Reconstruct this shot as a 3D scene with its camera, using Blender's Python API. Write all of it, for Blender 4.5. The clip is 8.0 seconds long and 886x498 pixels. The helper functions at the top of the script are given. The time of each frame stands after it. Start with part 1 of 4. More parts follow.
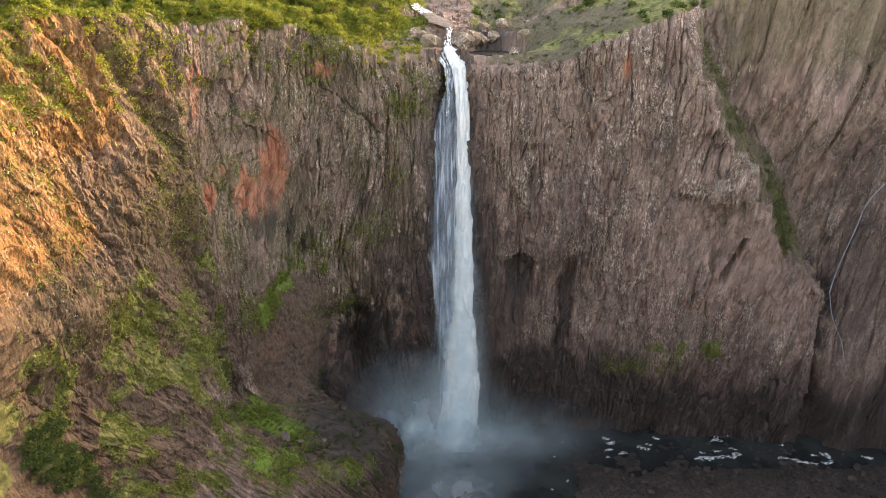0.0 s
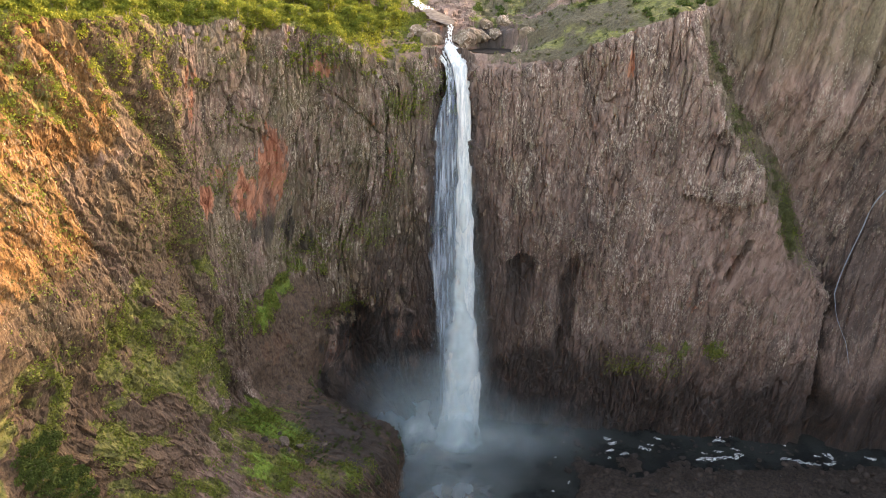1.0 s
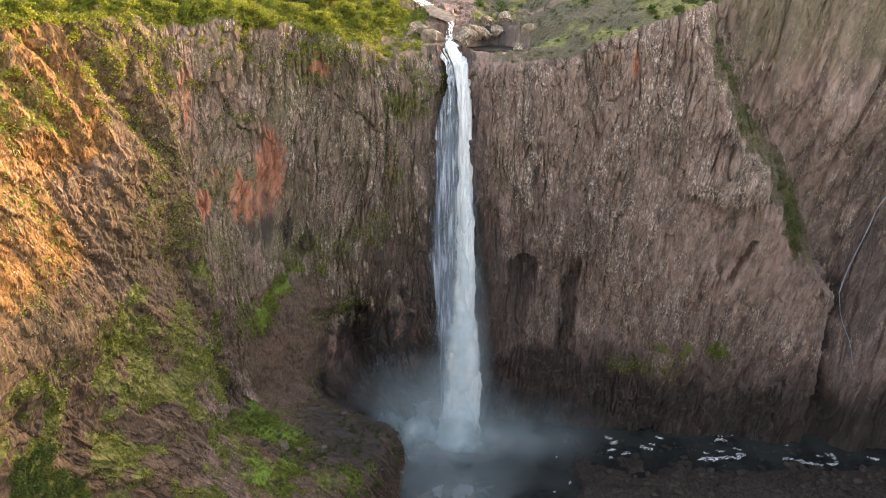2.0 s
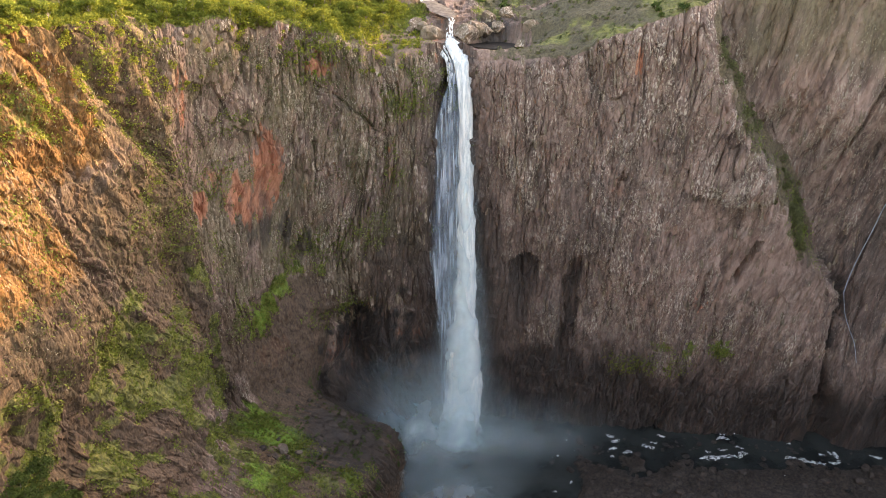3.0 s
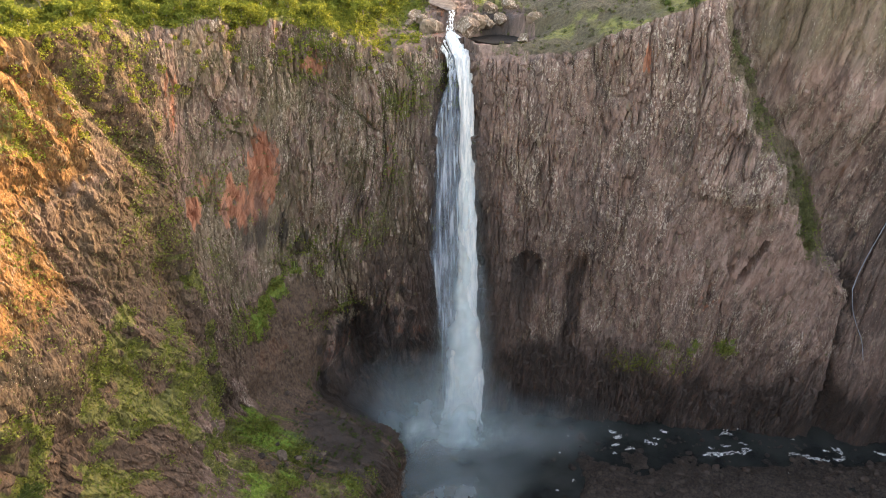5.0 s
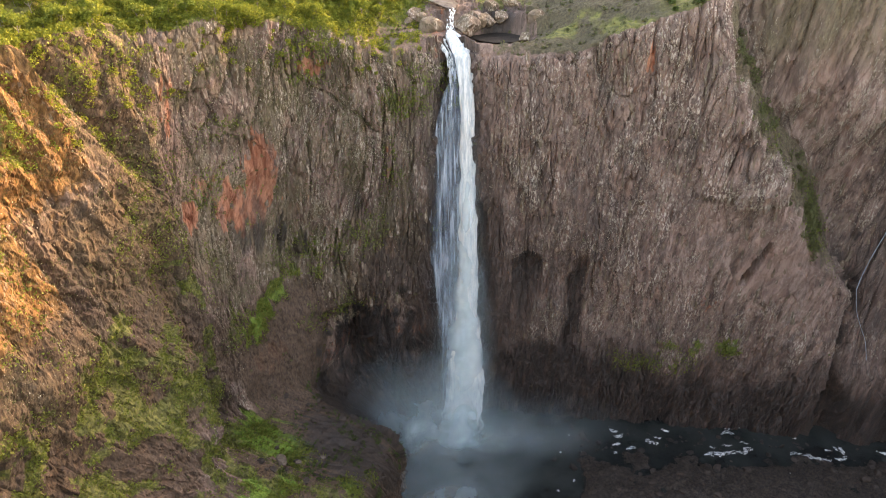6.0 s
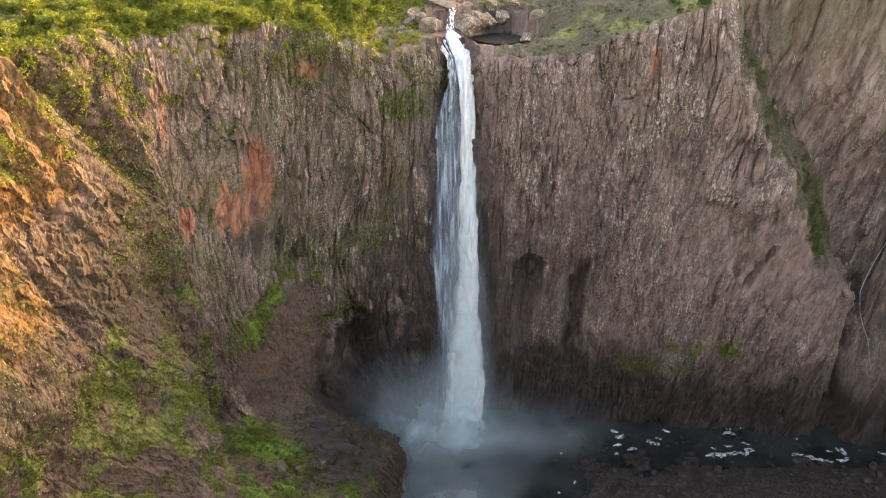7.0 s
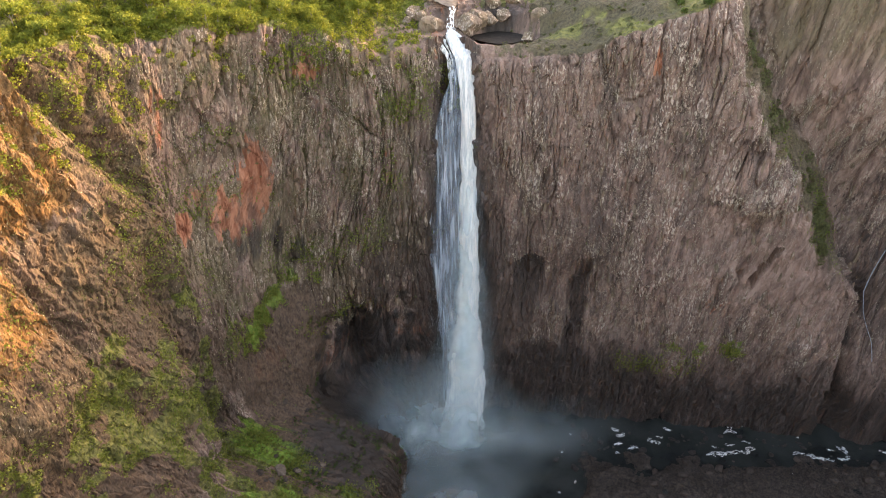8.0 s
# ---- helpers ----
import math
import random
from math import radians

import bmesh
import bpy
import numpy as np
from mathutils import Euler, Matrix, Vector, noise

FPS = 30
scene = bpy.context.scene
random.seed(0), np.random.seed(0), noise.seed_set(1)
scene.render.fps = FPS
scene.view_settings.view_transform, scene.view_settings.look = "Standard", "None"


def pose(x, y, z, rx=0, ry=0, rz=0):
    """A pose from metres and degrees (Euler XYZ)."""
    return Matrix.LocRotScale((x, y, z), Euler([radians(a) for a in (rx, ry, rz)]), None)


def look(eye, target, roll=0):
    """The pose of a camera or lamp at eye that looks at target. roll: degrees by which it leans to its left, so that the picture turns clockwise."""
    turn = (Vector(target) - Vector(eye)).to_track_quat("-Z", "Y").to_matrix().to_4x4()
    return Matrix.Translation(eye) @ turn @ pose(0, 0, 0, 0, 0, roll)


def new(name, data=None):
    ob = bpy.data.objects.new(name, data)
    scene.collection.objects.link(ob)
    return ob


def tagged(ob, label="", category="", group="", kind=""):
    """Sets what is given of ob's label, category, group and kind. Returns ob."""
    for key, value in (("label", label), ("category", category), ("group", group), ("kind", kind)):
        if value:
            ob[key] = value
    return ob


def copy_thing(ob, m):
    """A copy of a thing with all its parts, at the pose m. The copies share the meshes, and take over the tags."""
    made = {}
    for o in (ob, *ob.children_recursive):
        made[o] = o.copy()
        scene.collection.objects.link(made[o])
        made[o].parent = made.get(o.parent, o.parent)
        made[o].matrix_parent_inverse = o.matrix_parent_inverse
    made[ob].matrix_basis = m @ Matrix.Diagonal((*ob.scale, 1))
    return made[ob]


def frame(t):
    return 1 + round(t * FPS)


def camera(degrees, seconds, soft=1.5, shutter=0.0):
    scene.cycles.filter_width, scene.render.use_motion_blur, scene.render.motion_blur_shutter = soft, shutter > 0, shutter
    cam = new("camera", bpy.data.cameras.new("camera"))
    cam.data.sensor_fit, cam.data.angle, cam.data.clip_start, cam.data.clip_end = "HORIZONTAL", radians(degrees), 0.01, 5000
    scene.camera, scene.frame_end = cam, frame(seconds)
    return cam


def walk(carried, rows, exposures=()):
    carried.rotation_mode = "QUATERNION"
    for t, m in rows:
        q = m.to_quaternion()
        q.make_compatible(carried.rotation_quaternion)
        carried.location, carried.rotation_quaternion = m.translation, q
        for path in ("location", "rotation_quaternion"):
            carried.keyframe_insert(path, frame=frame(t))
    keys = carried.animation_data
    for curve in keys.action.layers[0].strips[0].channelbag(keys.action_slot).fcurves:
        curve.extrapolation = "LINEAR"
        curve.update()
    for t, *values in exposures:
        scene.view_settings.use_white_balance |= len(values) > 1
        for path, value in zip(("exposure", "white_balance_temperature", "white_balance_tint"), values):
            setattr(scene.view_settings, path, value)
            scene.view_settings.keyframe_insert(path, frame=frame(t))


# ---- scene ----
cam = camera(63.8, 8.0, soft=1.0)
METRES, EYE, TILT, LEAN, TURN = 81.0, 302.0, -21.0, 0.0, 0.0
ROWS = [
    (0.0, 0.0, 0.0, 0.0, 0.0, 0.0, -0.0),
    (0.5, 0.0041, 0.0307, 0.0537, 0.07, -0.54, -0.01),
    (1.0, 0.0019, 0.0635, 0.1079, 0.08, -1.1, -0.04),
    (1.5, 0.0023, 0.0956, 0.1615, 0.11, -1.67, -0.05),
    (3.0, 0.0078, 0.1917, 0.3233, 0.23, -3.51, 0.01),
    (3.5, 0.0076, 0.225, 0.376, 0.24, -4.13, 0.05),
    (4.0, 0.0087, 0.258, 0.429, 0.28, -4.78, 0.08),
    (4.5, 0.0098, 0.2909, 0.4819, 0.3, -5.42, 0.12),
    (6.0, 0.0099, 0.3916, 0.6401, 0.31, -7.25, 0.2),
    (6.5, 0.0126, 0.4239, 0.6938, 0.35, -7.8, 0.22),
    (7.0, 0.0103, 0.4573, 0.7475, 0.32, -8.36, 0.25),
    (7.5, 0.0117, 0.4889, 0.8005, 0.34, -8.94, 0.27),
    (8.0, 0.013, 0.5196, 0.8534, 0.36, -9.61, 0.3),
]
walk(cam, [(t, pose(0, 0, EYE, TILT, LEAN, TURN) @ pose(METRES * x, METRES * y, METRES * z, 90 + pitch, roll, yaw)) for t, x, y, z, yaw, pitch, roll in ROWS],
     exposures=[(0.0, 3.3, 8650, 20), (8.0, 3.3, 8650, 20)])
# ---- world, sun ----
SUN_AZ, SUN_EL = radians(50.0), radians(16.5)      # azimuth from +y towards +x
world = bpy.data.worlds.new("sky")
scene.world = world
world.use_nodes = True
wn = world.node_tree
wn.nodes.clear()
w_out = wn.nodes.new("ShaderNodeOutputWorld")
w_bg = wn.nodes.new("ShaderNodeBackground")
w_sky = wn.nodes.new("ShaderNodeTexSky")
w_sky.sky_type = "NISHITA"
w_sky.sun_disc = False
w_sky.sun_elevation = SUN_EL
w_sky.sun_rotation = SUN_AZ
w_sky.dust_density = 3.0
w_bg.inputs["Strength"].default_value = 0.15
wn.links.new(w_sky.outputs[0], w_bg.inputs["Color"])
wn.links.new(w_bg.outputs[0], w_out.inputs["Surface"])
sun_data = bpy.data.lights.new("sun", "SUN")
sun_data.energy, sun_data.angle, sun_data.color = 0.56, radians(2.0), (1.0, 0.78, 0.45)
sun_from = Vector((math.sin(SUN_AZ) * math.cos(SUN_EL), math.cos(SUN_AZ) * math.cos(SUN_EL), math.sin(SUN_EL)))
sun = new("sun", sun_data)
sun.matrix_world = look(sun_from * 900, (0, 0, 0))


# ---- material helpers ----
class Nodes:
    """Short names for the node kinds that the materials use."""

    def __init__(self, name, rough=0.9, spec=0.3):
        self.mat = bpy.data.materials.new(name)
        self.mat.use_nodes = True
        self.tree = self.mat.node_tree
        self.bsdf = self.tree.nodes["Principled BSDF"]
        self.bsdf.inputs["Roughness"].default_value = rough
        self.bsdf.inputs["Specular IOR Level"].default_value = spec
        self.geo = self.tree.nodes.new("ShaderNodeNewGeometry")
        self.place = self.geo.outputs["Position"]

    def link(self, a, b):
        self.tree.links.new(a, b)

    def put(self, socket, value):
        if isinstance(value, (int, float)):
            socket.default_value = value
        elif isinstance(value, tuple):
            socket.default_value = (*value, 1.0)[:len(socket.default_value)]
        else:
            self.link(value, socket)

    def where(self, sx, sy, sz, shift=0.0):
        m = self.tree.nodes.new("ShaderNodeMapping")
        m.inputs["Scale"].default_value = (sx, sy, sz)
        m.inputs["Location"].default_value = (shift, shift * 0.7, shift * 1.3)
        self.link(self.place, m.inputs["Vector"])
        return m.outputs[0]

    def lean(self, first, last, slope, level):
        """Shears the grain of the rock: upright before x = first, leaning by slope past x = last."""
        apart, joined = self.tree.nodes.new("ShaderNodeSeparateXYZ"), self.tree.nodes.new("ShaderNodeCombineXYZ")
        self.link(self.place, apart.inputs[0])
        amount = self.ramp(apart.outputs[0], first, last, 0.0, slope)
        over = self.math("MULTIPLY", self.math("SUBTRACT", apart.outputs[2], level, False), amount, False)
        self.link(self.math("SUBTRACT", apart.outputs[0], over, False), joined.inputs[0])
        self.link(apart.outputs[1], joined.inputs[1])
        self.link(apart.outputs[2], joined.inputs[2])
        self.place = joined.outputs[0]

    def blot(self, mask, noise, spread, lo, hi):
        """A patch whose outline is frayed by noise."""
        frayed = self.math("ADD", mask, self.math("MULTIPLY", self.math("SUBTRACT", noise, 0.5, False), spread, False))
        return self.math("MULTIPLY", self.ramp(frayed, lo, hi), self.ramp(mask, 0.0, 0.12))

    def noise(self, sx, sy, sz, detail=5.0, rough=0.6, warp=0.0, shift=0.0):
        n = self.tree.nodes.new("ShaderNodeTexNoise")
        n.inputs["Scale"].default_value = 1.0
        n.inputs["Detail"].default_value = detail
        n.inputs["Roughness"].default_value = rough
        n.inputs["Distortion"].default_value = warp
        self.link(self.where(sx, sy, sz, shift), n.inputs["Vector"])
        return n.outputs["Fac"]

    def ramp(self, fac, lo, hi, a=0.0, b=1.0):
        r = self.tree.nodes.new("ShaderNodeMapRange")
        r.interpolation_type = "SMOOTHSTEP"
        self.put(r.inputs["Value"], fac)
        for key, v in (("From Min", lo), ("From Max", hi), ("To Min", a), ("To Max", b)):
            r.inputs[key].default_value = v
        return r.outputs[0]

    def mix(self, fac, a, b, how="MIX"):
        m = self.tree.nodes.new("ShaderNodeMix")
        m.data_type, m.blend_type = "RGBA", how
        self.put(m.inputs["Factor"], fac)
        self.put(m.inputs["A"], a)
        self.put(m.inputs["B"], b)
        return m.outputs["Result"]

    def math(self, how, a, b=0.0, clamp=True):
        m = self.tree.nodes.new("ShaderNodeMath")
        m.operation, m.use_clamp = how, clamp and how != "ADD"
        self.put(m.inputs[0], a)
        self.put(m.inputs[1], b)
        return m.outputs[0]

    def attr(self, name):
        a = self.tree.nodes.new("ShaderNodeAttribute")
        a.attribute_name = name
        return a.outputs["Fac"]

    def bump(self, height, strength, distance):
        b = self.tree.nodes.new("ShaderNodeBump")
        b.inputs["Strength"].default_value = strength
        b.inputs["Distance"].default_value = distance
        self.link(height, b.inputs["Height"])
        self.link(b.outputs[0], self.bsdf.inputs["Normal"])

    def rand(self):
        return self.tree.nodes.new("ShaderNodeObjectInfo").outputs["Random"]

    def island(self):
        return self.geo.outputs["Random Per Island"]

    def colour(self, c):
        self.put(self.bsdf.inputs["Base Color"], c)
        return self.mat


def rock_material():
    n = Nodes("columnar_rock", 0.88, 0.22)
    n.lean(100.0, 170.0, 0.11, 150.0)
    broad = n.noise(0.03, 0.03, 0.02, 4)
    middle = n.noise(0.24, 0.24, 0.075, 5, 0.6, 0.5)
    fine = n.noise(0.9, 0.9, 0.42, 4, 0.65)
    c = n.mix(n.ramp(middle, 0.34, 0.66), (0.152, 0.096, 0.073), (0.355, 0.226, 0.174))
    c = n.mix(n.ramp(broad, 0.4, 0.62, 0.0, 0.5), c, (0.248, 0.166, 0.127))
    c = n.mix(n.ramp(fine, 0.36, 0.64, 0.0, 0.34), c, (0.085, 0.060, 0.047))
    stain = n.noise(0.15, 0.15, 0.03, 5, 0.62, 0.6)
    c = n.mix(n.ramp(stain, 0.5, 0.68, 0.0, 0.52), c, (0.058, 0.047, 0.040))
    pale = n.noise(0.10, 0.10, 0.045, 5, 0.65, 0.4)
    c = n.mix(n.ramp(pale, 0.54, 0.7, 0.0, 0.42), c, (0.37, 0.262, 0.205))
    band = n.noise(0.085, 0.085, 0.007, 3, 0.55, 0.3, 91.0)
    c = n.mix(n.ramp(band, 0.5, 0.64, 0.0, 0.42), c, (0.088, 0.066, 0.053))
    joint = n.math("ABSOLUTE", n.math("SUBTRACT", n.noise(0.17, 0.17, 0.022, 3, 0.5, 1.2, 61.0), 0.5, False), 0.0)
    c = n.mix(n.ramp(joint, 0.0, 0.012, 0.75, 0.0), c, (0.040, 0.031, 0.026))
    rough_edge = n.noise(0.32, 0.32, 0.14, 5, 0.65, 0.3, 17.0)
    rust = n.blot(n.attr("rust"), rough_edge, 1.1, 0.34, 0.52)
    c = n.mix(n.math("MULTIPLY", rust, n.ramp(stain, 0.48, 0.66, 1.0, 0.35)), c, n.mix(n.ramp(middle, 0.36, 0.62), (0.25, 0.092, 0.052), (0.44, 0.195, 0.118)))
    # pink scars, and haze painted pale over the far wall
    scar_haze = n.blot(n.attr("pink"), rough_edge, 1.0, 0.32, 0.85)
    c = n.mix(n.math("MULTIPLY", scar_haze, n.ramp(stain, 0.48, 0.64, 0.85, 0.3)), c, n.mix(n.ramp(middle, 0.35, 0.65), (0.235, 0.145, 0.112), (0.42, 0.282, 0.222)))
    # orange soil; on the spur its gold also stands for sunlight
    soil_sun = n.blot(n.attr("soil_sun"), rough_edge, 1.5, 0.42, 0.75)
    c = n.mix(soil_sun, c, n.mix(n.ramp(fine, 0.34, 0.66), (0.088, 0.042, 0.017), (0.235, 0.120, 0.043)))
    # brown earth, also used to paint shade on the slope and its gully
    earth_shade = n.blot(n.attr("earth_shade"), n.noise(0.2, 0.2, 0.2, 5, 0.65), 1.2, 0.3, 0.72)
    c = n.mix(n.math("MULTIPLY", earth_shade, 0.88), c, n.mix(n.ramp(fine, 0.34, 0.68), (0.046, 0.030, 0.021), (0.145, 0.094, 0.060)))
    c = n.mix(n.math("MULTIPLY", n.attr("olive"), n.ramp(pale, 0.3, 0.6, 0.25, 0.8)), c, n.mix(n.ramp(fine, 0.34, 0.66), (0.098, 0.080, 0.043), (0.205, 0.168, 0.092)))
    # lichen and bleached ledges: short upright flecks in swarms, thickest on the crests
    swarm = n.ramp(n.noise(0.12, 0.12, 0.05, 5, 0.65, 0.3, 33.0), 0.415, 0.56)
    fleck = n.ramp(n.noise(1.2, 1.2, 0.40, 2, 0.5, 0.0, 7.0), 0.53, 0.60)
    bare = n.math("MULTIPLY", n.ramp(n.attr("earth_shade"), 0.1, 0.8, 1.0, 0.3), n.ramp(n.attr("wet_shade"), 0.2, 0.7, 1.0, 0.12))
    fleck = n.math("MULTIPLY", n.math("MULTIPLY", fleck, swarm), n.math("MULTIPLY", bare, n.ramp(n.attr("edge"), 0.05, 0.6, 0.0, 1.0)))
    fleck = n.math("MULTIPLY", n.math("MULTIPLY", fleck, n.ramp(rust, 0.0, 1.0, 1.0, 0.15)), n.ramp(n.attr("pink"), 0.4, 0.95, 1.0, 0.25))
    c = n.mix(n.math("MULTIPLY", fleck, 0.88), c, n.mix(n.ramp(middle, 0.3, 0.7), (0.40, 0.325, 0.25), (0.56, 0.45, 0.35)))
    moss = n.blot(n.attr("moss"), n.noise(0.20, 0.20, 0.15, 6, 0.7, 0.4), 1.5, 0.44, 0.66)
    green = n.mix(n.ramp(n.noise(0.4, 0.4, 0.4, 4), 0.35, 0.65), (0.085, 0.090, 0.030), (0.20, 0.188, 0.056))
    green = n.mix(n.attr("lush"), green, n.mix(n.ramp(fine, 0.35, 0.65), (0.085, 0.155, 0.020), (0.19, 0.29, 0.040)))
    green = n.mix(n.attr("dull"), green, n.mix(n.ramp(fine, 0.35, 0.65), (0.058, 0.048, 0.029), (0.122, 0.102, 0.056)))
    c = n.mix(n.math("MULTIPLY", moss, 0.92), c, green)
    # wet rock, and shade painted dark in the cave, recesses and slots
    wet_shade = n.math("MULTIPLY", n.attr("wet_shade"), n.ramp(n.noise(0.3, 0.3, 0.03, 5, 0.6), 0.3, 0.6, 0.72, 1.0))
    c = n.mix(wet_shade, c, (0.032, 0.026, 0.023))
    n.put(n.bsdf.inputs["Roughness"], n.ramp(wet_shade, 0.0, 1.0, 0.9, 0.5))
    n.bump(fine, 0.8, 0.9)
    return n.colour(c)


def water_material():
    n = Nodes("river_water", 0.12, 0.5)
    c = n.mix(n.ramp(n.noise(0.03, 0.03, 0.03, 4), 0.35, 0.65), (0.016, 0.018, 0.017), (0.036, 0.040, 0.036))
    n.bump(n.noise(0.5, 0.9, 0.5, 5), 0.5, 0.35)
    return n.colour(c)


def shallow_material(name, a, b):
    n = Nodes(name, 0.7, 0.04)
    f = n.noise(0.35, 0.6, 0.35, 5)
    n.bump(n.noise(1.2, 1.8, 1.2, 4), 0.4, 0.15)
    return n.colour(n.mix(n.ramp(f, 0.35, 0.65), a, b))


def foam_material(name, a, b, streak=True):
    n = Nodes(name, 0.7, 0.3)
    f = n.noise(0.7, 0.7, 0.09 if streak else 0.7, 6, 0.65)
    n.bump(f, 0.35, 0.4)
    n.put(n.bsdf.inputs["Subsurface Weight"], 0.0)
    return n.colour(n.mix(n.ramp(f, 0.35, 0.62), a, b))


def veil_material():
    n = Nodes("water_veil", 0.6, 0.3)
    f = n.noise(0.55, 0.55, 0.028, 6, 0.6, 0.2)
    n.put(n.bsdf.inputs["Alpha"], n.ramp(f, 0.40, 0.72, 0.16, 0.66))
    return n.colour(n.mix(n.ramp(f, 0.42, 0.68), (0.24, 0.30, 0.36), (0.76, 0.80, 0.84)))


def plume_material():
    n = Nodes("falling_water", 0.7, 0.3)
    f = n.noise(0.7, 0.7, 0.09, 6, 0.65)
    n.bump(f, 0.35, 0.4)
    n.put(n.bsdf.inputs["Alpha"], n.ramp(n.math("ADD", n.attr("solid"), n.noise(0.3, 0.3, 0.12, 4)), 0.62, 1.2))
    return n.colour(n.mix(n.ramp(f, 0.34, 0.62), (0.46, 0.49, 0.49), (0.84, 0.81, 0.75)))


def torn_material(name, sx, sy, sz, lo, hi):
    n = Nodes(name, 0.7, 0.3)
    n.put(n.bsdf.inputs["Alpha"], n.ramp(n.noise(sx, sy, sz, 3, 0.6, 0.4), lo, hi))
    return n.colour(n.mix(n.ramp(n.noise(0.7, 0.7, 0.12, 5), 0.35, 0.62), (0.50, 0.52, 0.50), (0.84, 0.81, 0.76)))


def leaf_material(name, a, b, c):
    n = Nodes(name, 0.75, 0.2)
    base = n.mix(n.rand(), a, b)
    col = n.mix(n.ramp(n.island(), 0.0, 1.0, 0.0, 0.8), base, c)
    glow = n.tree.nodes.new("ShaderNodeBsdfTranslucent")
    both = n.tree.nodes.new("ShaderNodeMixShader")
    both.inputs[0].default_value = 0.4
    n.put(glow.inputs["Color"], col)
    n.link(n.bsdf.outputs[0], both.inputs[1])
    n.link(glow.outputs[0], both.inputs[2])
    n.link(both.outputs[0], n.tree.nodes["Material Output"].inputs["Surface"])
    return n.colour(col)


def bark_material():
    n = Nodes("bark", 0.9)
    return n.colour(n.mix(n.noise(3, 3, 0.6), (0.10, 0.085, 0.07), (0.32, 0.28, 0.24)))


def boulder_material(low=(0.036, 0.027, 0.021), high=(0.11, 0.08, 0.06), crust=(0.14, 0.105, 0.08), name="river_boulder"):
    n = Nodes(name, 0.8)
    c = n.mix(n.rand(), low, high)
    f = n.noise(0.8, 0.8, 0.8, 6, 0.7)
    c = n.mix(n.ramp(f, 0.4, 0.7), c, crust)
    n.bump(f, 0.8, 0.4)
    return n.colour(c)


def bed_material():
    n = Nodes("river_gravel", 0.85)
    f = n.noise(0.6, 0.6, 0.6, 7, 0.7)
    n.bump(f, 1.0, 0.8)
    return n.colour(n.mix(n.ramp(f, 0.35, 0.65), (0.022, 0.017, 0.014), (0.095, 0.07, 0.053)))


ROCK = rock_material()
WATER = water_material()
CORE = plume_material()
SHALLOW = shallow_material("stream_water", (0.095, 0.077, 0.064), (0.165, 0.14, 0.12))
SHALLOW_DARK = shallow_material("pool_water", (0.022, 0.018, 0.015), (0.04, 0.034, 0.029))
VEIL = veil_material()
TORN = torn_material("torn_water", 0.8, 0.8, 0.22, 0.42, 0.54)
CREST = torn_material("rapid_foam", 0.45, 1.3, 0.5, 0.44, 0.56)
SPRAY = foam_material("spray_droplets", (0.70, 0.80, 0.82), (0.80, 0.89, 0.90), False)
LEAF = leaf_material("gum_leaves", (0.165, 0.20, 0.030), (0.285, 0.29, 0.044), (0.085, 0.115, 0.020))
LEAF_DARK = leaf_material("shrub_leaves", (0.065, 0.105, 0.026), (0.12, 0.16, 0.04), (0.04, 0.065, 0.017))
GRASS = leaf_material("grass_blades", (0.15, 0.19, 0.035), (0.15, 0.19, 0.035), (0.24, 0.24, 0.06))
BARK = bark_material()
BOULDER = boulder_material((0.028, 0.020, 0.016), (0.064, 0.046, 0.036), (0.088, 0.064, 0.049))
BED = bed_material()


# ---- numeric noise for the relief ----
def hash2(i, j, seed):
    h = np.sin(i * 127.1 + j * 311.7 + seed * 74.7) * 43758.5453
    return h - np.floor(h)


def value2(x, y, seed=0):
    i, j = np.floor(x), np.floor(y)
    fx, fy = x - i, y - j
    fx, fy = fx * fx * (3 - 2 * fx), fy * fy * (3 - 2 * fy)
    a = hash2(i, j, seed) * (1 - fx) + hash2(i + 1, j, seed) * fx
    b = hash2(i, j + 1, seed) * (1 - fx) + hash2(i + 1, j + 1, seed) * fx
    return a * (1 - fy) + b * fy


def fbm2(x, y, seed=0, octaves=4):
    total, amp, norm = 0.0, 1.0, 0.0
    for o in range(octaves):
        total = total + amp * value2(x * 2 ** o, y * 2 ** o, seed + o * 13)
        norm += amp
        amp *= 0.5
    return total / norm


def cells2(x, y, seed=0):
    """Nearest and second distance, and the nearest cell's random number."""
    i, j = np.floor(x), np.floor(y)
    near = np.full(x.shape, 9.0)
    second = np.full(x.shape, 9.0)
    number = np.zeros(x.shape)
    for di in (-1, 0, 1):
        for dj in (-1, 0, 1):
            ci, cj = i + di, j + dj
            px, py = ci + hash2(ci, cj, seed), cj + hash2(ci, cj, seed + 5)
            d = np.hypot(px - x, py - y)
            closer = d < near
            second = np.where(closer, near, np.minimum(second, d))
            number = np.where(closer, hash2(ci, cj, seed + 9), number)
            near = np.minimum(near, d)
    return near, second, number


def spline(points, t):
    """Catmull-Rom through the rows of points at the parameters t."""
    n = len(points) - 1
    i = np.clip(np.floor(t).astype(int), 0, n - 1)
    f = (t - i)
    f = f.reshape(f.shape + (1,) * (points.ndim - 1))
    p0, p1 = points[np.maximum(i - 1, 0)], points[i]
    p2, p3 = points[i + 1], points[np.minimum(i + 2, n)]
    return 0.5 * (2 * p1 + (p2 - p0) * f + (2 * p0 - 5 * p1 + 4 * p2 - p3) * f ** 2 + (3 * p1 - p0 - 3 * p2 + p3) * f ** 3)


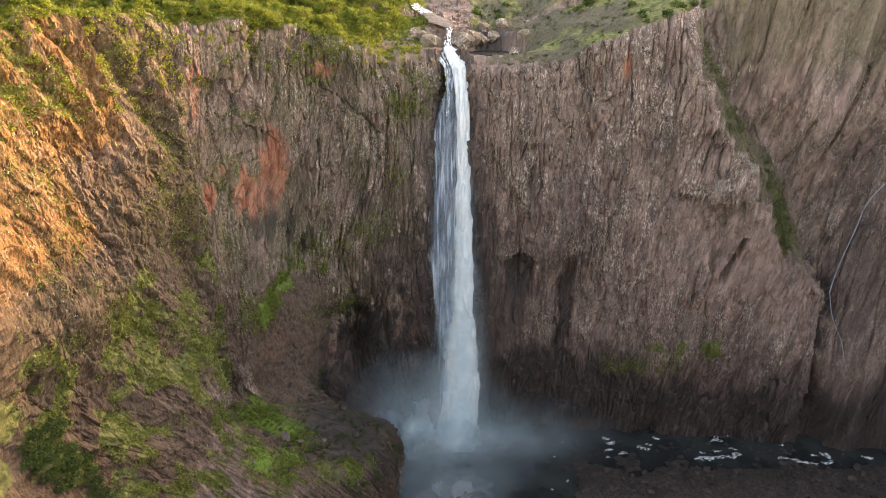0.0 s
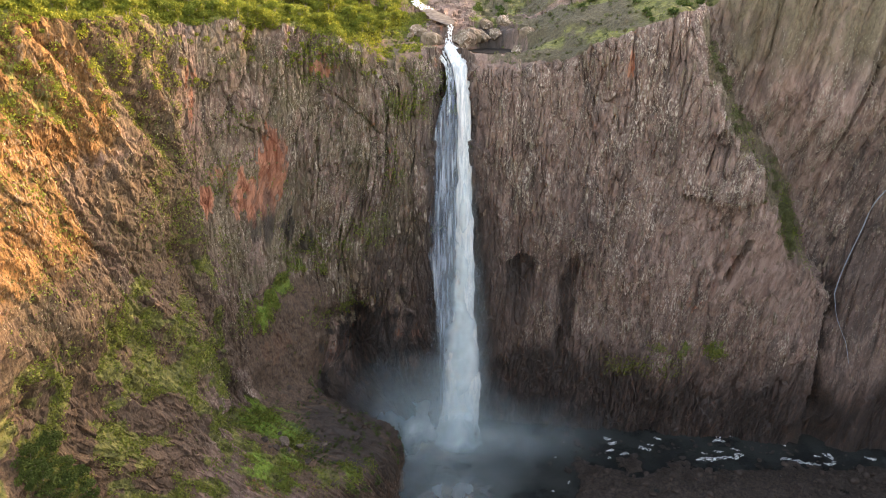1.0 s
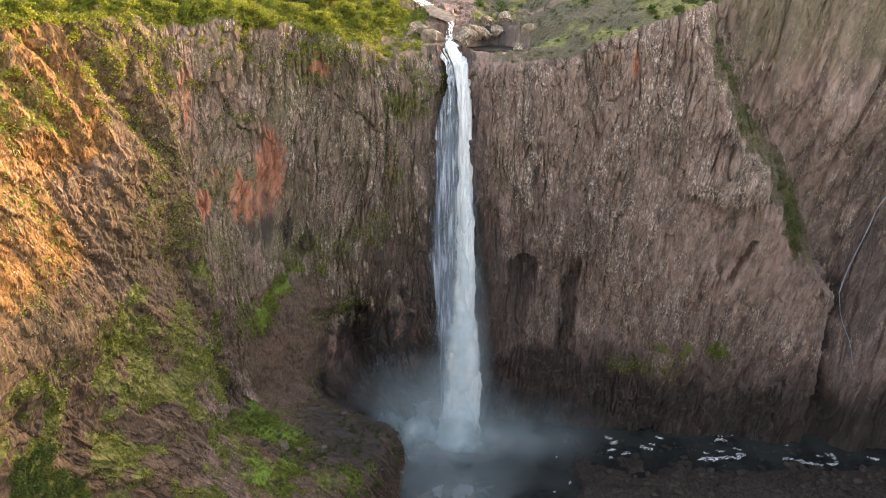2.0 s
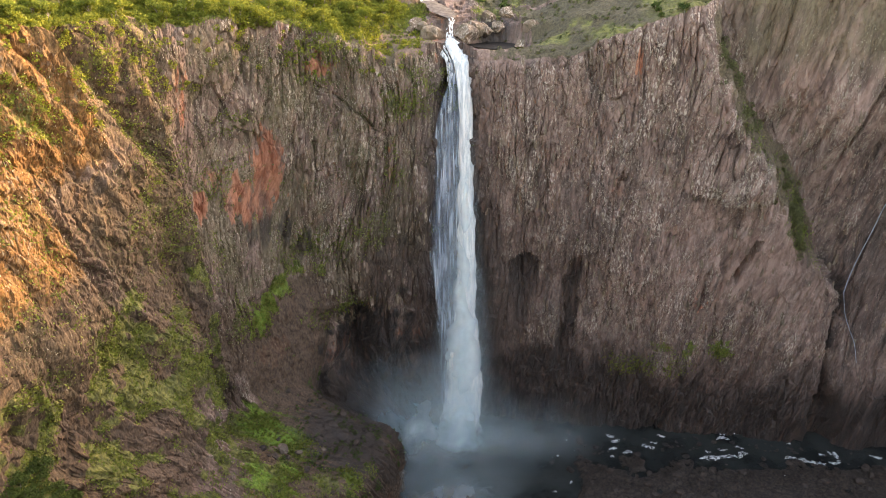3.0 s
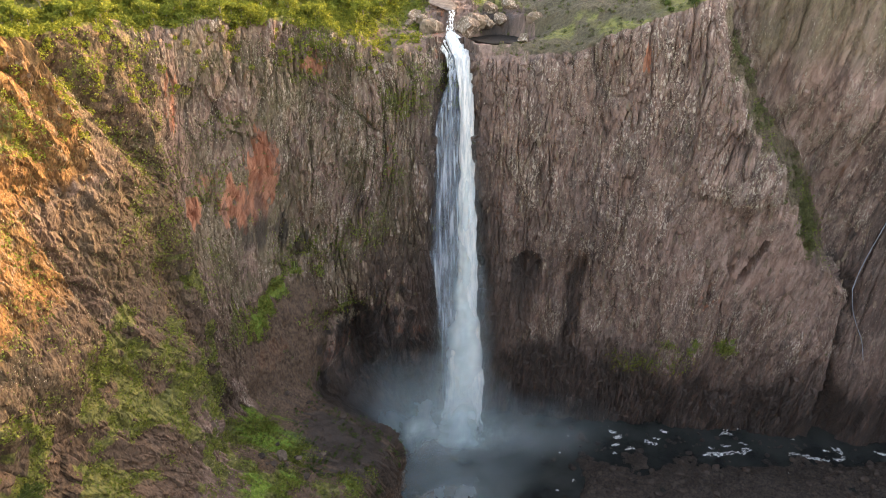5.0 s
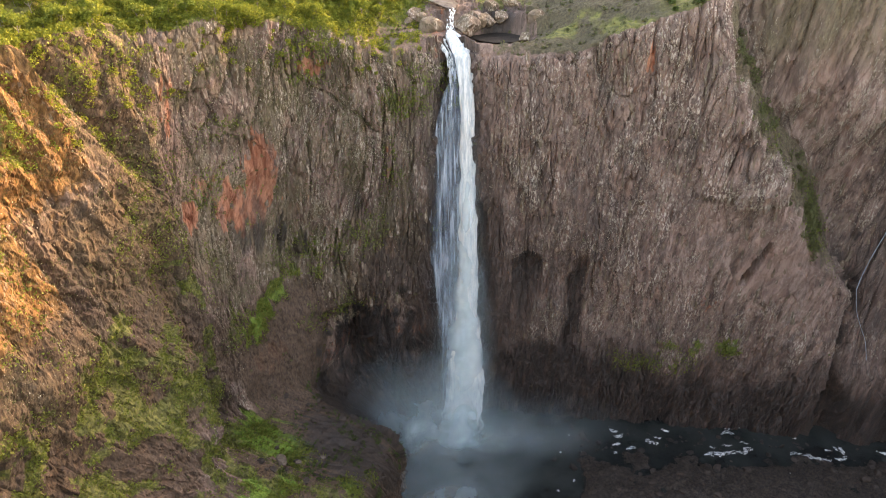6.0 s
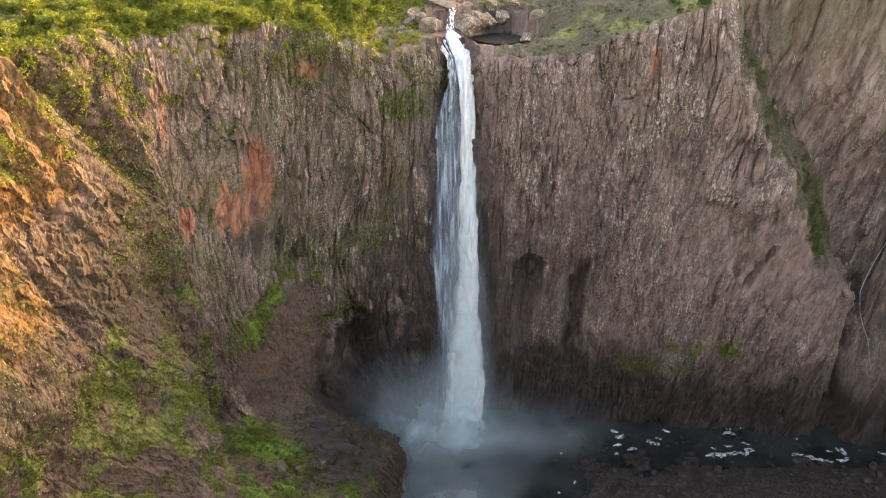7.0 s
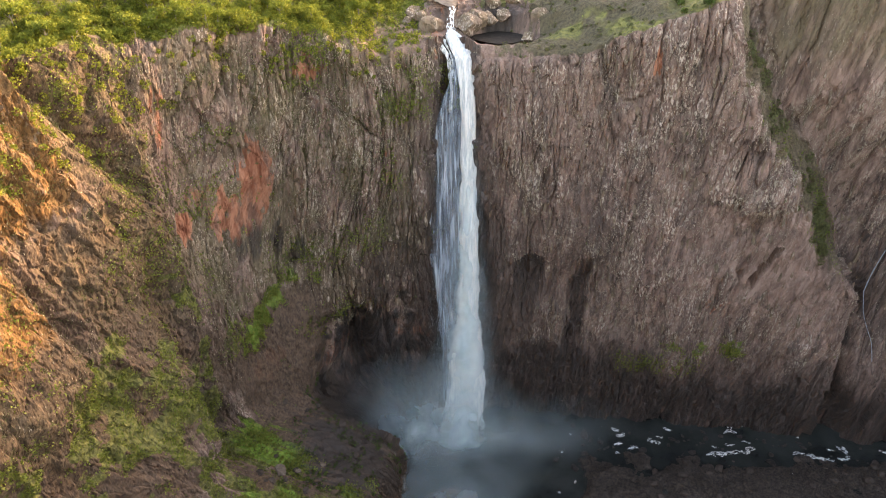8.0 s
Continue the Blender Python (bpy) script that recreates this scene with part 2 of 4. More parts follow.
def grid_mesh(name, verts, material, attrs=None, smooth=True):
    """One mesh from a grid of places (rows, columns, 3)."""
    r, c = verts.shape[:2]
    idx = np.arange(r * c).reshape(r, c)
    quads = np.stack([idx[:-1, :-1], idx[:-1, 1:], idx[1:, 1:], idx[1:, :-1]], -1).reshape(-1, 4)
    me = bpy.data.meshes.new(name)
    me.vertices.add(r * c)
    me.vertices.foreach_set("co", verts.reshape(-1).astype(np.float32))
    me.loops.add(quads.size)
    me.loops.foreach_set("vertex_index", quads.reshape(-1).astype(np.int32))
    me.polygons.add(len(quads))
    me.polygons.foreach_set("loop_start", np.arange(0, quads.size, 4, dtype=np.int32))
    me.polygons.foreach_set("use_smooth", np.full(len(quads), smooth))
    me.update(calc_edges=True)
    for key, values in (attrs or {}).items():
        me.attributes.new(key, "FLOAT", "POINT").data.foreach_set("value", values.reshape(-1).astype(np.float32))
    me.materials.append(material)
    return new(name, me)


def soup(name, centres, sizes, material, rng, stretch=1.0):
    """Many loose triangles with random turns, as one mesh."""
    n = len(centres)
    a = rng.normal(size=(n, 3))
    b = rng.normal(size=(n, 3))
    a /= np.linalg.norm(a, axis=1)[:, None]
    b -= a * (a * b).sum(1)[:, None]
    b /= np.linalg.norm(b, axis=1)[:, None]
    s = sizes[:, None]
    v = np.stack([centres + a * s, centres - a * s * 0.5 + b * s * 0.87, centres - a * s * 0.5 - b * s * 0.87], 1)
    v[:, :, 2] = centres[:, None, 2] + (v[:, :, 2] - centres[:, None, 2]) * stretch
    me = bpy.data.meshes.new(name)
    me.vertices.add(n * 3)
    me.vertices.foreach_set("co", v.reshape(-1).astype(np.float32))
    me.loops.add(n * 3)
    me.loops.foreach_set("vertex_index", np.arange(n * 3, dtype=np.int32))
    me.polygons.add(n)
    me.polygons.foreach_set("loop_start", np.arange(0, n * 3, 3, dtype=np.int32))
    me.update(calc_edges=True)
    me.materials.append(material)
    return me


# ---- the gorge: plan lines of its wall, from the downstream side round to the other ----
RIM = [(-190, 100, 285), (-178, 205, 285), (-166, 245, 284), (-153, 268, 283), (-141, 300, 280), (-127, 330, 279), (-108, 346, 276),
       (-85, 370, 275), (-66, 386, 270), (-46, 394, 264), (-26, 402, 257), (-10, 413, 256), (3, 428, 263), (20, 408, 255), (50, 404, 257),
       (80, 398, 264), (108, 394, 274), (124, 394, 277), (130, 396, 278), (135, 402, 279), (145, 416, 283), (165, 410, 290),
       (200, 405, 296), (260, 392, 298), (340, 330, 290), (430, 150, 285)]
AT_240 = [(-175, 100), (-156, 208), (-147, 240), (-138, 264), (-131, 295), (-127, 320), (-113, 347), (-89, 369), (-66, 388), (-44, 396), (-24, 402),
          (-11, 407), (3, 424), (22, 405), (48, 402), (78, 399), (112, 397), (130, 391), (138, 386), (145, 390), (161, 412), (180, 412), (210, 405),
          (265, 392), (360, 325), (440, 150)]
AT_200 = [(-160, 105), (-146, 212), (-139, 240), (-135, 262), (-129, 292), (-123, 323), (-116, 344), (-93, 370), (-74, 386), (-46, 396), (-27, 400),
          (-13, 403), (4, 421), (26.5, 409), (47, 406), (82, 403), (115, 399), (138, 392), (154, 386), (172, 389), (196, 423), (214, 421), (240, 413),
          (290, 396), (370, 322), (450, 150)]
AT_150 = [(-150, 110), (-144, 206), (-134, 236), (-127, 262), (-112, 297), (-126, 314), (-111, 343), (-102, 364), (-82, 391), (-58, 397), (-34, 403),
          (-15, 407), (4, 421), (32, 413), (50, 415), (88, 406), (122, 405), (158, 398), (182, 393), (204, 395), (226, 430), (246, 422), (272, 412),
          (312, 396), (380, 320), (460, 150)]
AT_100 = [(-120, 120), (-118, 222), (-112, 250), (-106, 272), (-104, 296), (-128, 314), (-108, 342), (-94, 362), (-75, 384), (-60, 422), (-40, 409),
          (-15, 418), (4, 425), (34, 420), (62, 420), (92, 414), (130, 409), (170, 406), (200, 402), (235, 404), (245, 430), (258, 415), (284, 410),
          (322, 393), (390, 318), (470, 150)]
AT_50 = [(-85, 130), (-80, 240), (-72, 265), (-62, 285), (-44, 306), (-39, 322), (-37, 339), (-34, 359), (-79, 386), (-56, 432), (-40, 420),
         (-14, 430), (4, 432), (34, 429), (57, 427), (95, 420), (135, 414), (172, 411), (205, 409), (238, 406), (246, 426), (254, 404), (282, 404),
         (326, 390), (400, 316), (480, 150)]
AT_0 = [(-50, 140), (-40, 250), (-33, 275), (-28, 298), (-30, 318), (-30, 334), (-29, 349), (-27, 368), (-26, 400), (-30, 428), (-24, 438),
        (-12, 436), (3, 438), (30, 438), (60, 434), (97, 428), (140, 424), (177, 419), (211, 414), (236, 409), (248, 422), (266, 404), (292, 404),
        (332, 388), (410, 314), (490, 150)]


# a shelf at the foot of the recess, and the brow of the cave beside the fall
AT_78 = [(0.56 * a[0] + 0.44 * b[0], 0.56 * a[1] + 0.44 * b[1]) for a, b in zip(AT_100, AT_50)]
AT_78[4:11] = [(-84, 308), (-112, 322), (-101, 344), (-88, 360), (-75, 386), (-62, 436), (-44, 413)]
AT_118 = [(0.36 * a[0] + 0.64 * b[0], 0.36 * a[1] + 0.64 * b[1]) for a, b in zip(AT_150, AT_100)]
AT_118[19] = (233.5, 402)
AT_118[4:12] = [(-105, 297), (-129, 313), (-109, 344), (-98, 362), (-79, 382), (-60, 399), (-38, 405), (-15, 411)]
DOWNSTREAM = [(440, -150), (300, -520), (-20, -640), (-260, -420), (-255, -120)]   # closes the gorge behind the way


def closed(plan, inset):
    tail = [(50 + (x - 50) * inset, -100 + (y + 100) * inset) for x, y in DOWNSTREAM]
    return [p[:2] for p in plan] + tail + [plan[0][:2]]


def lifted(plan, z, inset):
    return np.array([(x, y, z) for x, y in closed(plan, inset)], float)


rim = np.array([(x, y, z) for (x, y), z in zip(closed(RIM, 1.0), [p[2] for p in RIM] + [285] * 6)], float)
outward = rim[:, :2] - np.array((20.0, 100.0))
outward /= np.linalg.norm(outward, axis=1)[:, None]


def beyond(distance, rise):
    p = rim.copy()
    p[:, :2] += outward * distance
    p[:, 2] += rise
    return p


NET = np.stack([lifted(AT_0, -8.0, 0.8), lifted(AT_0, 4.0, 0.8), lifted(AT_50, 50.0, 0.84), lifted(AT_78, 78.0, 0.87), lifted(AT_100, 100.0, 0.89),
                lifted(AT_118, 118.0, 0.91), lifted(AT_150, 150.0, 0.93), lifted(AT_200, 200.0, 0.96), lifted(AT_240, 240.0, 0.98), rim,
                beyond(14, 7.0), beyond(45, 20.0), beyond(140, 42.0), beyond(700, 60.0), beyond(3500, 80.0)])

# columns of the grid: close together where the wall is near, wide apart downstream
u_of = np.concatenate([np.linspace(0, 1, 40, endpoint=False), np.linspace(1, 23, 1400, endpoint=False), np.linspace(23, 25, 40, endpoint=False), np.linspace(25, 31, 60)])
v_of = np.concatenate([np.linspace(0, 1, 10, endpoint=False), np.linspace(1, 2, 44, endpoint=False), np.linspace(2, 4, 60, endpoint=False),
                       np.linspace(4, 6, 58, endpoint=False), np.linspace(6, 8, 104, endpoint=False), np.linspace(8, 9, 46, endpoint=False),
                       np.linspace(9, 11, 70, endpoint=False), np.linspace(11, 12, 40, endpoint=False), np.linspace(12, 14, 14)])
MID_ROW = int(np.argmin(np.abs(v_of - 6.0)))
lines = spline(NET, v_of)                                     # rows x stations x 3
wall = spline(np.swapaxes(lines, 0, 1), u_of)                 # columns x rows x 3
wall = np.swapaxes(wall, 0, 1).copy()                         # rows x columns x 3


def most(*masks):
    return np.maximum.reduce(masks)


def normals(p):
    du = np.gradient(p, axis=1)
    dv = np.gradient(p, axis=0)
    n = np.cross(du, dv)
    return n / np.maximum(np.linalg.norm(n, axis=2), 1e-9)[:, :, None]


face = normals(wall)
toward = np.array((20.0, 60.0, 330.0)) - wall
face *= np.sign((face * toward).sum(2))[:, :, None]
steep = np.clip((0.82 - face[:, :, 2]) / 0.35, 0, 1)
X, Y, Z = wall[:, :, 0].copy(), wall[:, :, 1].copy(), wall[:, :, 2].copy()
mid = wall[MID_ROW]
run = np.concatenate([[0], np.cumsum(np.linalg.norm(np.diff(mid[:, :2], axis=0), axis=1))])
S = np.broadcast_to(run, X.shape)
upper = np.clip(np.where(X > 24, (Z - 255.0) / 6.0, (Z - 262.0) / 12.0), 0, 1) * (1 - steep)

# relief: great buttresses, columns with broken heads, small facets, cracks
tilted = np.clip((X - 100) / 70, 0, 1)
upright = np.clip((u_of[None, :] - 12.2) / 0.5, 0, 1)          # past the fall the columns stand plumb
S = S * (1 - upright) + (X + 400) * upright - 0.11 * (Z - 150) * tilted
warp = (fbm2(S / 30, Z / 45, 3) - 0.5) * 14
_, _, big = cells2((S + warp) / 15.0, (Z + warp) / 44.0, 21)
n2, s2, col = cells2((S + warp * 0.4) / 3.4, (Z + warp) / 13.0 + hash2(np.floor(S / 3.4), 0 * S, 3) * 0.6, 41)
n3, s3, facet = cells2((S + warp * 0.2) / 1.9, Z / 4.6, 61)
crack2 = np.clip(1 - (s2 - n2) / 0.16, 0, 1)
crack3 = np.clip(1 - (s3 - n3) / 0.2, 0, 1)
fold = np.abs(fbm2(S / 13, Z / 75, 171, 3) - 0.5) * 2
seam = np.abs(fbm2((S + warp * 0.3) / 6.5, Z / 60, 174, 2) - 0.5) * 2
slot = most(np.clip(1 - fold / 0.055, 0, 1), 0.75 * np.clip(1 - seam / 0.06, 0, 1)) * np.clip((fbm2(S / 9, Z / 26, 172) - 0.40) * 8, 0, 1)
depth = 0.4 - slot * 2.3 + (fold - 0.3) * 3.0 + (big - 0.5) * 3.6 + (fbm2(S / 24, Z / 40, 17) - 0.5) * 8.0 + (col - 0.5) * 1.7 + (facet - 0.5) * 0.9 - crack2 * 0.9 - crack3 * 0.35 + (fbm2(S / 3, Z / 5, 5) - 0.5) * 1.4
soft_relief = (fbm2(X / 16, (Y + Z) / 16, 8, 5) - 0.5) * 7.0 + (fbm2(X / 2.5, (Y + Z) / 2.5, 9, 3) - 0.5) * 1.4
# the sunlit side is broken into slanting ribs and blocks in place of columns
ribs = np.abs(fbm2((S + 0.55 * Z) / 26, (Z - 0.5 * S) / 75, 51, 4) - 0.5) * 2
na, sa_, block = cells2((S + 0.4 * Z + warp) / 6.5, (Z + warp * 0.5) / 7.5, 91)
nb, sb_, chip = cells2((S + 0.3 * Z) / 2.4, Z / 2.9, 95)
broken = 4.0 - ribs * 12 + (block - 0.5) * 3.2 + (chip - 0.5) * 1.7 - np.clip(1 - (sa_ - na) / 0.15, 0, 1) * 0.9 + (fbm2(S / 5, Z / 5, 97) - 0.5) * 2.4
spur_line = 258 - (Z - 208) * 0.22
gully_line = 318 - (Z - 235) * 0.51
on_spur = np.clip((spur_line - Y) / 2.5, 0, 1) * np.clip((Z - 165) / 20, 0, 1)
broken = broken * 0.9 * (1 - 0.3 * on_spur) + 7.0 * np.clip((spur_line - Y) / 2.5, 0, 1) * np.clip((Z - 165) / 20, 0, 1) - 4.0 * np.exp(-((Y - spur_line - 6) / 5) ** 2) * np.clip((Z - 175) / 25, 0, 1)
broken = broken - 6.0 * np.exp(-((Y - gully_line) / 4.0) ** 2) * np.clip((Z - 215) / 20, 0, 1) + 2.5 * np.exp(-((Y - gully_line + 10) / 7) ** 2)
sunny = np.clip((-100 - X) / 14, 0, 1) * np.clip((350 - Y) / 25, 0, 1)
slab = np.clip(1.5 - np.sqrt(((X - 185) / 34) ** 2 + ((Z - 138) / 36) ** 2), 0, 1)
depth = depth * (1 - 0.6 * slab)
_, _, plate = cells2((S + warp * 0.3) / 9.0, (Z + warp * 0.4) / 22.0, 201)
depth = depth + np.clip(slab * 2, 0, 1) * (plate - 0.5) * 4.5
# a dark slot and an overhanging ledge in the buttress
slot_x = 171 + (Z - 128) * 0.2 + (fbm2(Z / 6, Z * 0, 211) - 0.5) * 3
depth = depth - 9.0 * np.clip((2.2 - np.abs(X - slot_x)) * 1.5, 0, 1) * (Z > 126) * (Z < 160) * (Y < 405) * (Y > 375)
ledge_z = 184 + (fbm2(X / 7, X * 0, 212) - 0.5) * 4
along = np.clip((X - 132) / 6, 0, 1) * np.clip((182 - X) / 6, 0, 1) * (Y < 402) * (Y > 372)
depth = depth + along * (4.2 * np.clip((Z - ledge_z) / 0.8, 0, 1) * np.clip((ledge_z + 26 - Z) / 18, 0, 1))
# the stained hollows in the buttress beside the fall; their shade is painted in too
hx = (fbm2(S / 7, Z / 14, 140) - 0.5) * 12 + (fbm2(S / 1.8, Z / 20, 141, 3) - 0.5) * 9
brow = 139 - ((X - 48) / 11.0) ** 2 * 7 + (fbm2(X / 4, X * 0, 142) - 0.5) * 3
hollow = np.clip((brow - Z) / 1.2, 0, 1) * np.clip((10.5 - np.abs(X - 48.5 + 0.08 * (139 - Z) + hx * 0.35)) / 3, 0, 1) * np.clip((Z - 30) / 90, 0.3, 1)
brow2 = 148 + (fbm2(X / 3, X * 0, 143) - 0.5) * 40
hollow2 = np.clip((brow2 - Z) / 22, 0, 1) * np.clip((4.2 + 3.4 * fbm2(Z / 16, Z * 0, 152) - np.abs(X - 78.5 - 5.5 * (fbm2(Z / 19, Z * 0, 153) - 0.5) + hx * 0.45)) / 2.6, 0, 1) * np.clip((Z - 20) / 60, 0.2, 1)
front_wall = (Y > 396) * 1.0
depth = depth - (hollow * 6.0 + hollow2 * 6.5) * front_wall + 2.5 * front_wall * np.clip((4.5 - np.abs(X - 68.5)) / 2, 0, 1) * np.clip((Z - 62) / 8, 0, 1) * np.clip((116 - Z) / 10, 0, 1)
# a slanting fissure in the headwall, the scar's recess, and the smooth dome beside the cave
fissure = np.clip(1 - np.abs(Z - 236 + 0.9 * (X + 53) - (fbm2(X / 6, X * 0, 144) - 0.5) * 5) / 1.7, 0, 1) * np.clip((X + 69) / 4, 0, 1) * np.clip((-30 - X) / 6, 0, 1)
depth = depth - fissure * 4.0
scar_hollow = np.clip(1.3 - np.sqrt((np.hypot(X + 92, Y - 374) / 15) ** 2 + ((Z - 192) / 28) ** 2), 0, 1)
depth = depth * (1 - 0.45 * np.clip(scar_hollow * 2, 0, 1)) - 5.0 * scar_hollow * np.clip((215 - Z) / 25, 0.2, 1)
dome = np.clip((1.35 - np.sqrt((np.hypot(X + 90, Y - 372) / 27) ** 2 + ((Z - 98) / 38) ** 2)) * 3, 0, 1)
swell = (fbm2(S / 9, Z / 11, 145, 5) - 0.5) * 7.0 + (fbm2(S / 3, Z / 5, 146, 3) - 0.5) * 2.4
depth = depth * (1 - dome) + swell * dome
depth = depth * (1 - sunny) + broken * sunny
farside = np.clip((u_of[None, :] - 20.0) / 0.6, 0, 1)
_, _, lean_slab = cells2(S / 8.0, Z / 55.0, 181)
far_rib = np.abs(fbm2((S + warp * 0.5) / 11, Z / 130, 191, 2) - 0.5) * 2
depth = depth * (1 - 0.55 * farside) + farside * ((lean_slab - 0.5) * 6.0 + far_rib * (4.0 + 8.0 * np.clip((Z - 165) / 40, 0, 1)) - 3.0)
far_fade = np.clip((700 - np.hypot(X - 20, Y - 180)) / 300, 0, 1)
relief = (depth * steep + soft_relief * (1 - steep)) * far_fade * np.clip((Z + 8) / 6, 0, 1)
wall += face * relief[:, :, None]
shaped = normals(wall)
shaped *= np.sign((shaped * face).sum(2))[:, :, None]

rim_rise = (fbm2(S / 16, S * 0, 221, 4) - 0.5) * 13 * np.exp(-((v_of[:, None] - 9.2) / 0.8) ** 2) * np.clip((np.abs(X - 10) - 22) / 15, 0, 1) * far_fade
wall[:, :, 2] += rim_rise
Z = Z + rim_rise
# the rock basin behind the lip, with a step above it, and the stream's channel
CHANNEL = [(3.5, 425.0, 262.3), (2.8, 429.0, 264.5), (3.0, 432.0, 269.5), (3.8, 435.5, 273.6), (-1.0, 444.0, 276.5), (-8.0, 455.0, 280.0), (-16.0, 466.0, 284.0), (-26.0, 482.0, 291.0)]
channel = spline(np.array(CHANNEL), np.linspace(0, 7, 120))
top = np.where((wall[:, :, 2] > 252) & (X > -60) & (X < 90) & (Y > 409) & (Y < 520) & (v_of[:, None] > 9.0))
p = wall[top]
step_y = 432 + (fbm2(p[:, 0] / 5, p[:, 0] * 0 + 1, 33) - 0.5) * 4 + 8 * np.exp(-((p[:, 0] - 28) / 9) ** 2) - 6 * np.clip((p[:, 0] - 48) / 20, 0, 1)
rise = np.clip((p[:, 1] - step_y) / 4.5, 0, 1)
sunken = np.clip((p[:, 0] - 10) / 6, 0, 1) * np.clip((58 - p[:, 0]) / 12, 0, 1)
basin = 262.4 - 2.8 * sunken * (1 - rise) + (8.6 - 0.06 * np.clip(p[:, 0] - 15, 0, 40)) * rise * rise * (3 - 2 * rise) + 0.27 * np.clip(p[:, 1] - step_y - 4.5, 0, 200)
cr, cs, crock = cells2(p[:, 0] / 4.2, p[:, 1] / 3.6, 150)
dip = np.clip(1.35 - np.hypot((p[:, 0] - 28) / 15, (p[:, 1] - 428) / 11), 0, 1)
basin += 0.8 - dip * 6.0
basin += (crock - 0.5) * 2.6 * (0.25 + rise) + (fbm2(p[:, 0] / 3, p[:, 1] / 3, 151) - 0.5) * 1.6
d = np.linalg.norm(p[:, None, :2] - channel[None, :, :2], axis=2)
near = d.min(1)
bed_z = channel[d.argmin(1), 2] - 0.8 + np.clip(near - 4.0, 0, 99) * 0.35
basin = np.where(near < 9, np.minimum(basin, bed_z), basin)
blend = np.clip((p[:, 0] + 20) / 10, 0, 1) * np.clip((68 - p[:, 0]) / 18, 0, 1) * np.clip((p[:, 1] - 409) / 5, 0, 1) * np.clip((500 - p[:, 1]) / 30, 0, 1)
p[:, 2] = p[:, 2] * (1 - blend) + basin * blend
wall[top] = p


RAGGED = (fbm2(S / 6, Z / 9, 77) - 0.5) * 1.1 + (fbm2(S / 1.8, Z / 9, 78, 3) - 0.5) * 1.3


def patch(x, y, z, across, high, power=1.0):
    """A soft blot of the surface round a place."""
    d = ((X - x) ** 2 + (Y - y) ** 2) / across ** 2 + (Z - z) ** 2 / high ** 2
    return np.clip((1.25 - np.sqrt(d) + RAGGED) * 2.0, 0, 1) * power


mottle = fbm2(S / 22, Z / 26, 31)
shoulder = np.clip((u_of[None, :] - 18.85 + (fbm2(S / 4, Z / 7, 149) - 0.5) * 0.7) * 4, 0, 1) * np.clip((20.1 - u_of[None, :]) * 6, 0, 1) * np.clip((Z - 128) / 18, 0, 1) * np.clip((285 - Z) / 8, 0, 1)
rust = most(patch(-88, 374, 204, 6, 22, 1.2), patch(-93, 370, 198, 6.5, 17, 1.2), patch(-99, 365, 193, 6.5, 13, 1.2), patch(-104, 360, 202, 4, 10, 1.0), patch(-107, 357, 192, 4, 9, 1.0), patch(-116, 344, 198, 6, 9, 1.1), patch(-118, 342, 250, 6, 16, 0.6), patch(158, 402, 112, 10, 13, 0.36), patch(168, 400, 136, 8, 11, 0.34), patch(-94, 366, 104, 7, 6, 0.6),
            patch(100, 398, 262, 4, 9, 0.8), patch(-64, 388, 256, 8, 5, 0.7), patch(-95, 362, 105, 10, 8, 0.6), np.clip((mottle - 0.62) * 4, 0, 0.4) * (X < 0))
soil_sun = np.clip((-112 - X) / 12, 0, 1) * np.clip((Y < 325) * 1.0, 0, 1) * np.clip((mottle - 0.3) * 4, 0, 1)
shelf = most(patch(-105, 361, 123, 8, 9), patch(-99, 368, 130, 8, 8), patch(-92, 377, 137, 7, 6, 0.8), patch(-84, 388, 144, 5, 4, 0.6))
moss = most(shelf, shoulder * np.clip(0.04 + 0.36 * np.exp(-((Z - 165) / 16) ** 2) + 0.4 * (fbm2(S / 8, Z / 12, 148) - 0.5), 0, 1), patch(-110, 352, 132, 10, 10, 0.6), patch(-66, 390, 158, 26, 12, 0.45), patch(-62, 392, 112, 20, 10, 0.35), patch(-96, 332, 74, 16, 12, 0.9), patch(-82, 327, 68, 12, 10, 0.9), patch(-84, 291, 78, 18, 14, 0.9), patch(-62, 304, 62, 9, 8, 0.6), patch(-49, 313, 57, 8, 8, 0.8), patch(-40, 326, 53, 5, 5, 0.6), patch(138, 410, 76, 5, 5, 0.55), patch(155, 410, 76, 4, 7, 0.6), patch(174, 409, 75, 6, 8, 0.65), patch(130, 410, 60, 26, 8, 0.4), 
            np.clip((Y < 335) & (X < -90) & (Z < 185), 0, 1) * np.clip((fbm2(S / 10, Z / 10, 15) - np.where(Z < 168, 0.43, 0.50)) * 7, 0, 0.9),
            np.clip((X < 10) & (Z > 225), 0, 1) * np.clip((mottle - 0.5) * 4, 0, 0.7), upper, (1 - steep) * np.clip((Z - 85) / 20, 0, 0.8) * (Y < 340),
            np.clip((mottle - 0.58) * 5, 0, 0.5) * (X < 0) * (Z > 150), patch(-125, 318, 215, 14, 40, 0.38))
bare = np.maximum(np.clip((18 - np.abs(X - 4)) / 8, 0, 1) * (Z > 250), patch(30, 438, 267, 18, 10))
near_spur = np.clip((spur_line - Y) / 3, 0, 1) * np.clip((Z - 168) / 15, 0, 1) * sunny
# sunlit spur and upper slope coloured gold
soil_sun = most(soil_sun, near_spur, 0.9 * sunny * np.clip((Z - 225) / 18, 0, 1) * np.clip((302 - Y) / 12, 0, 1))
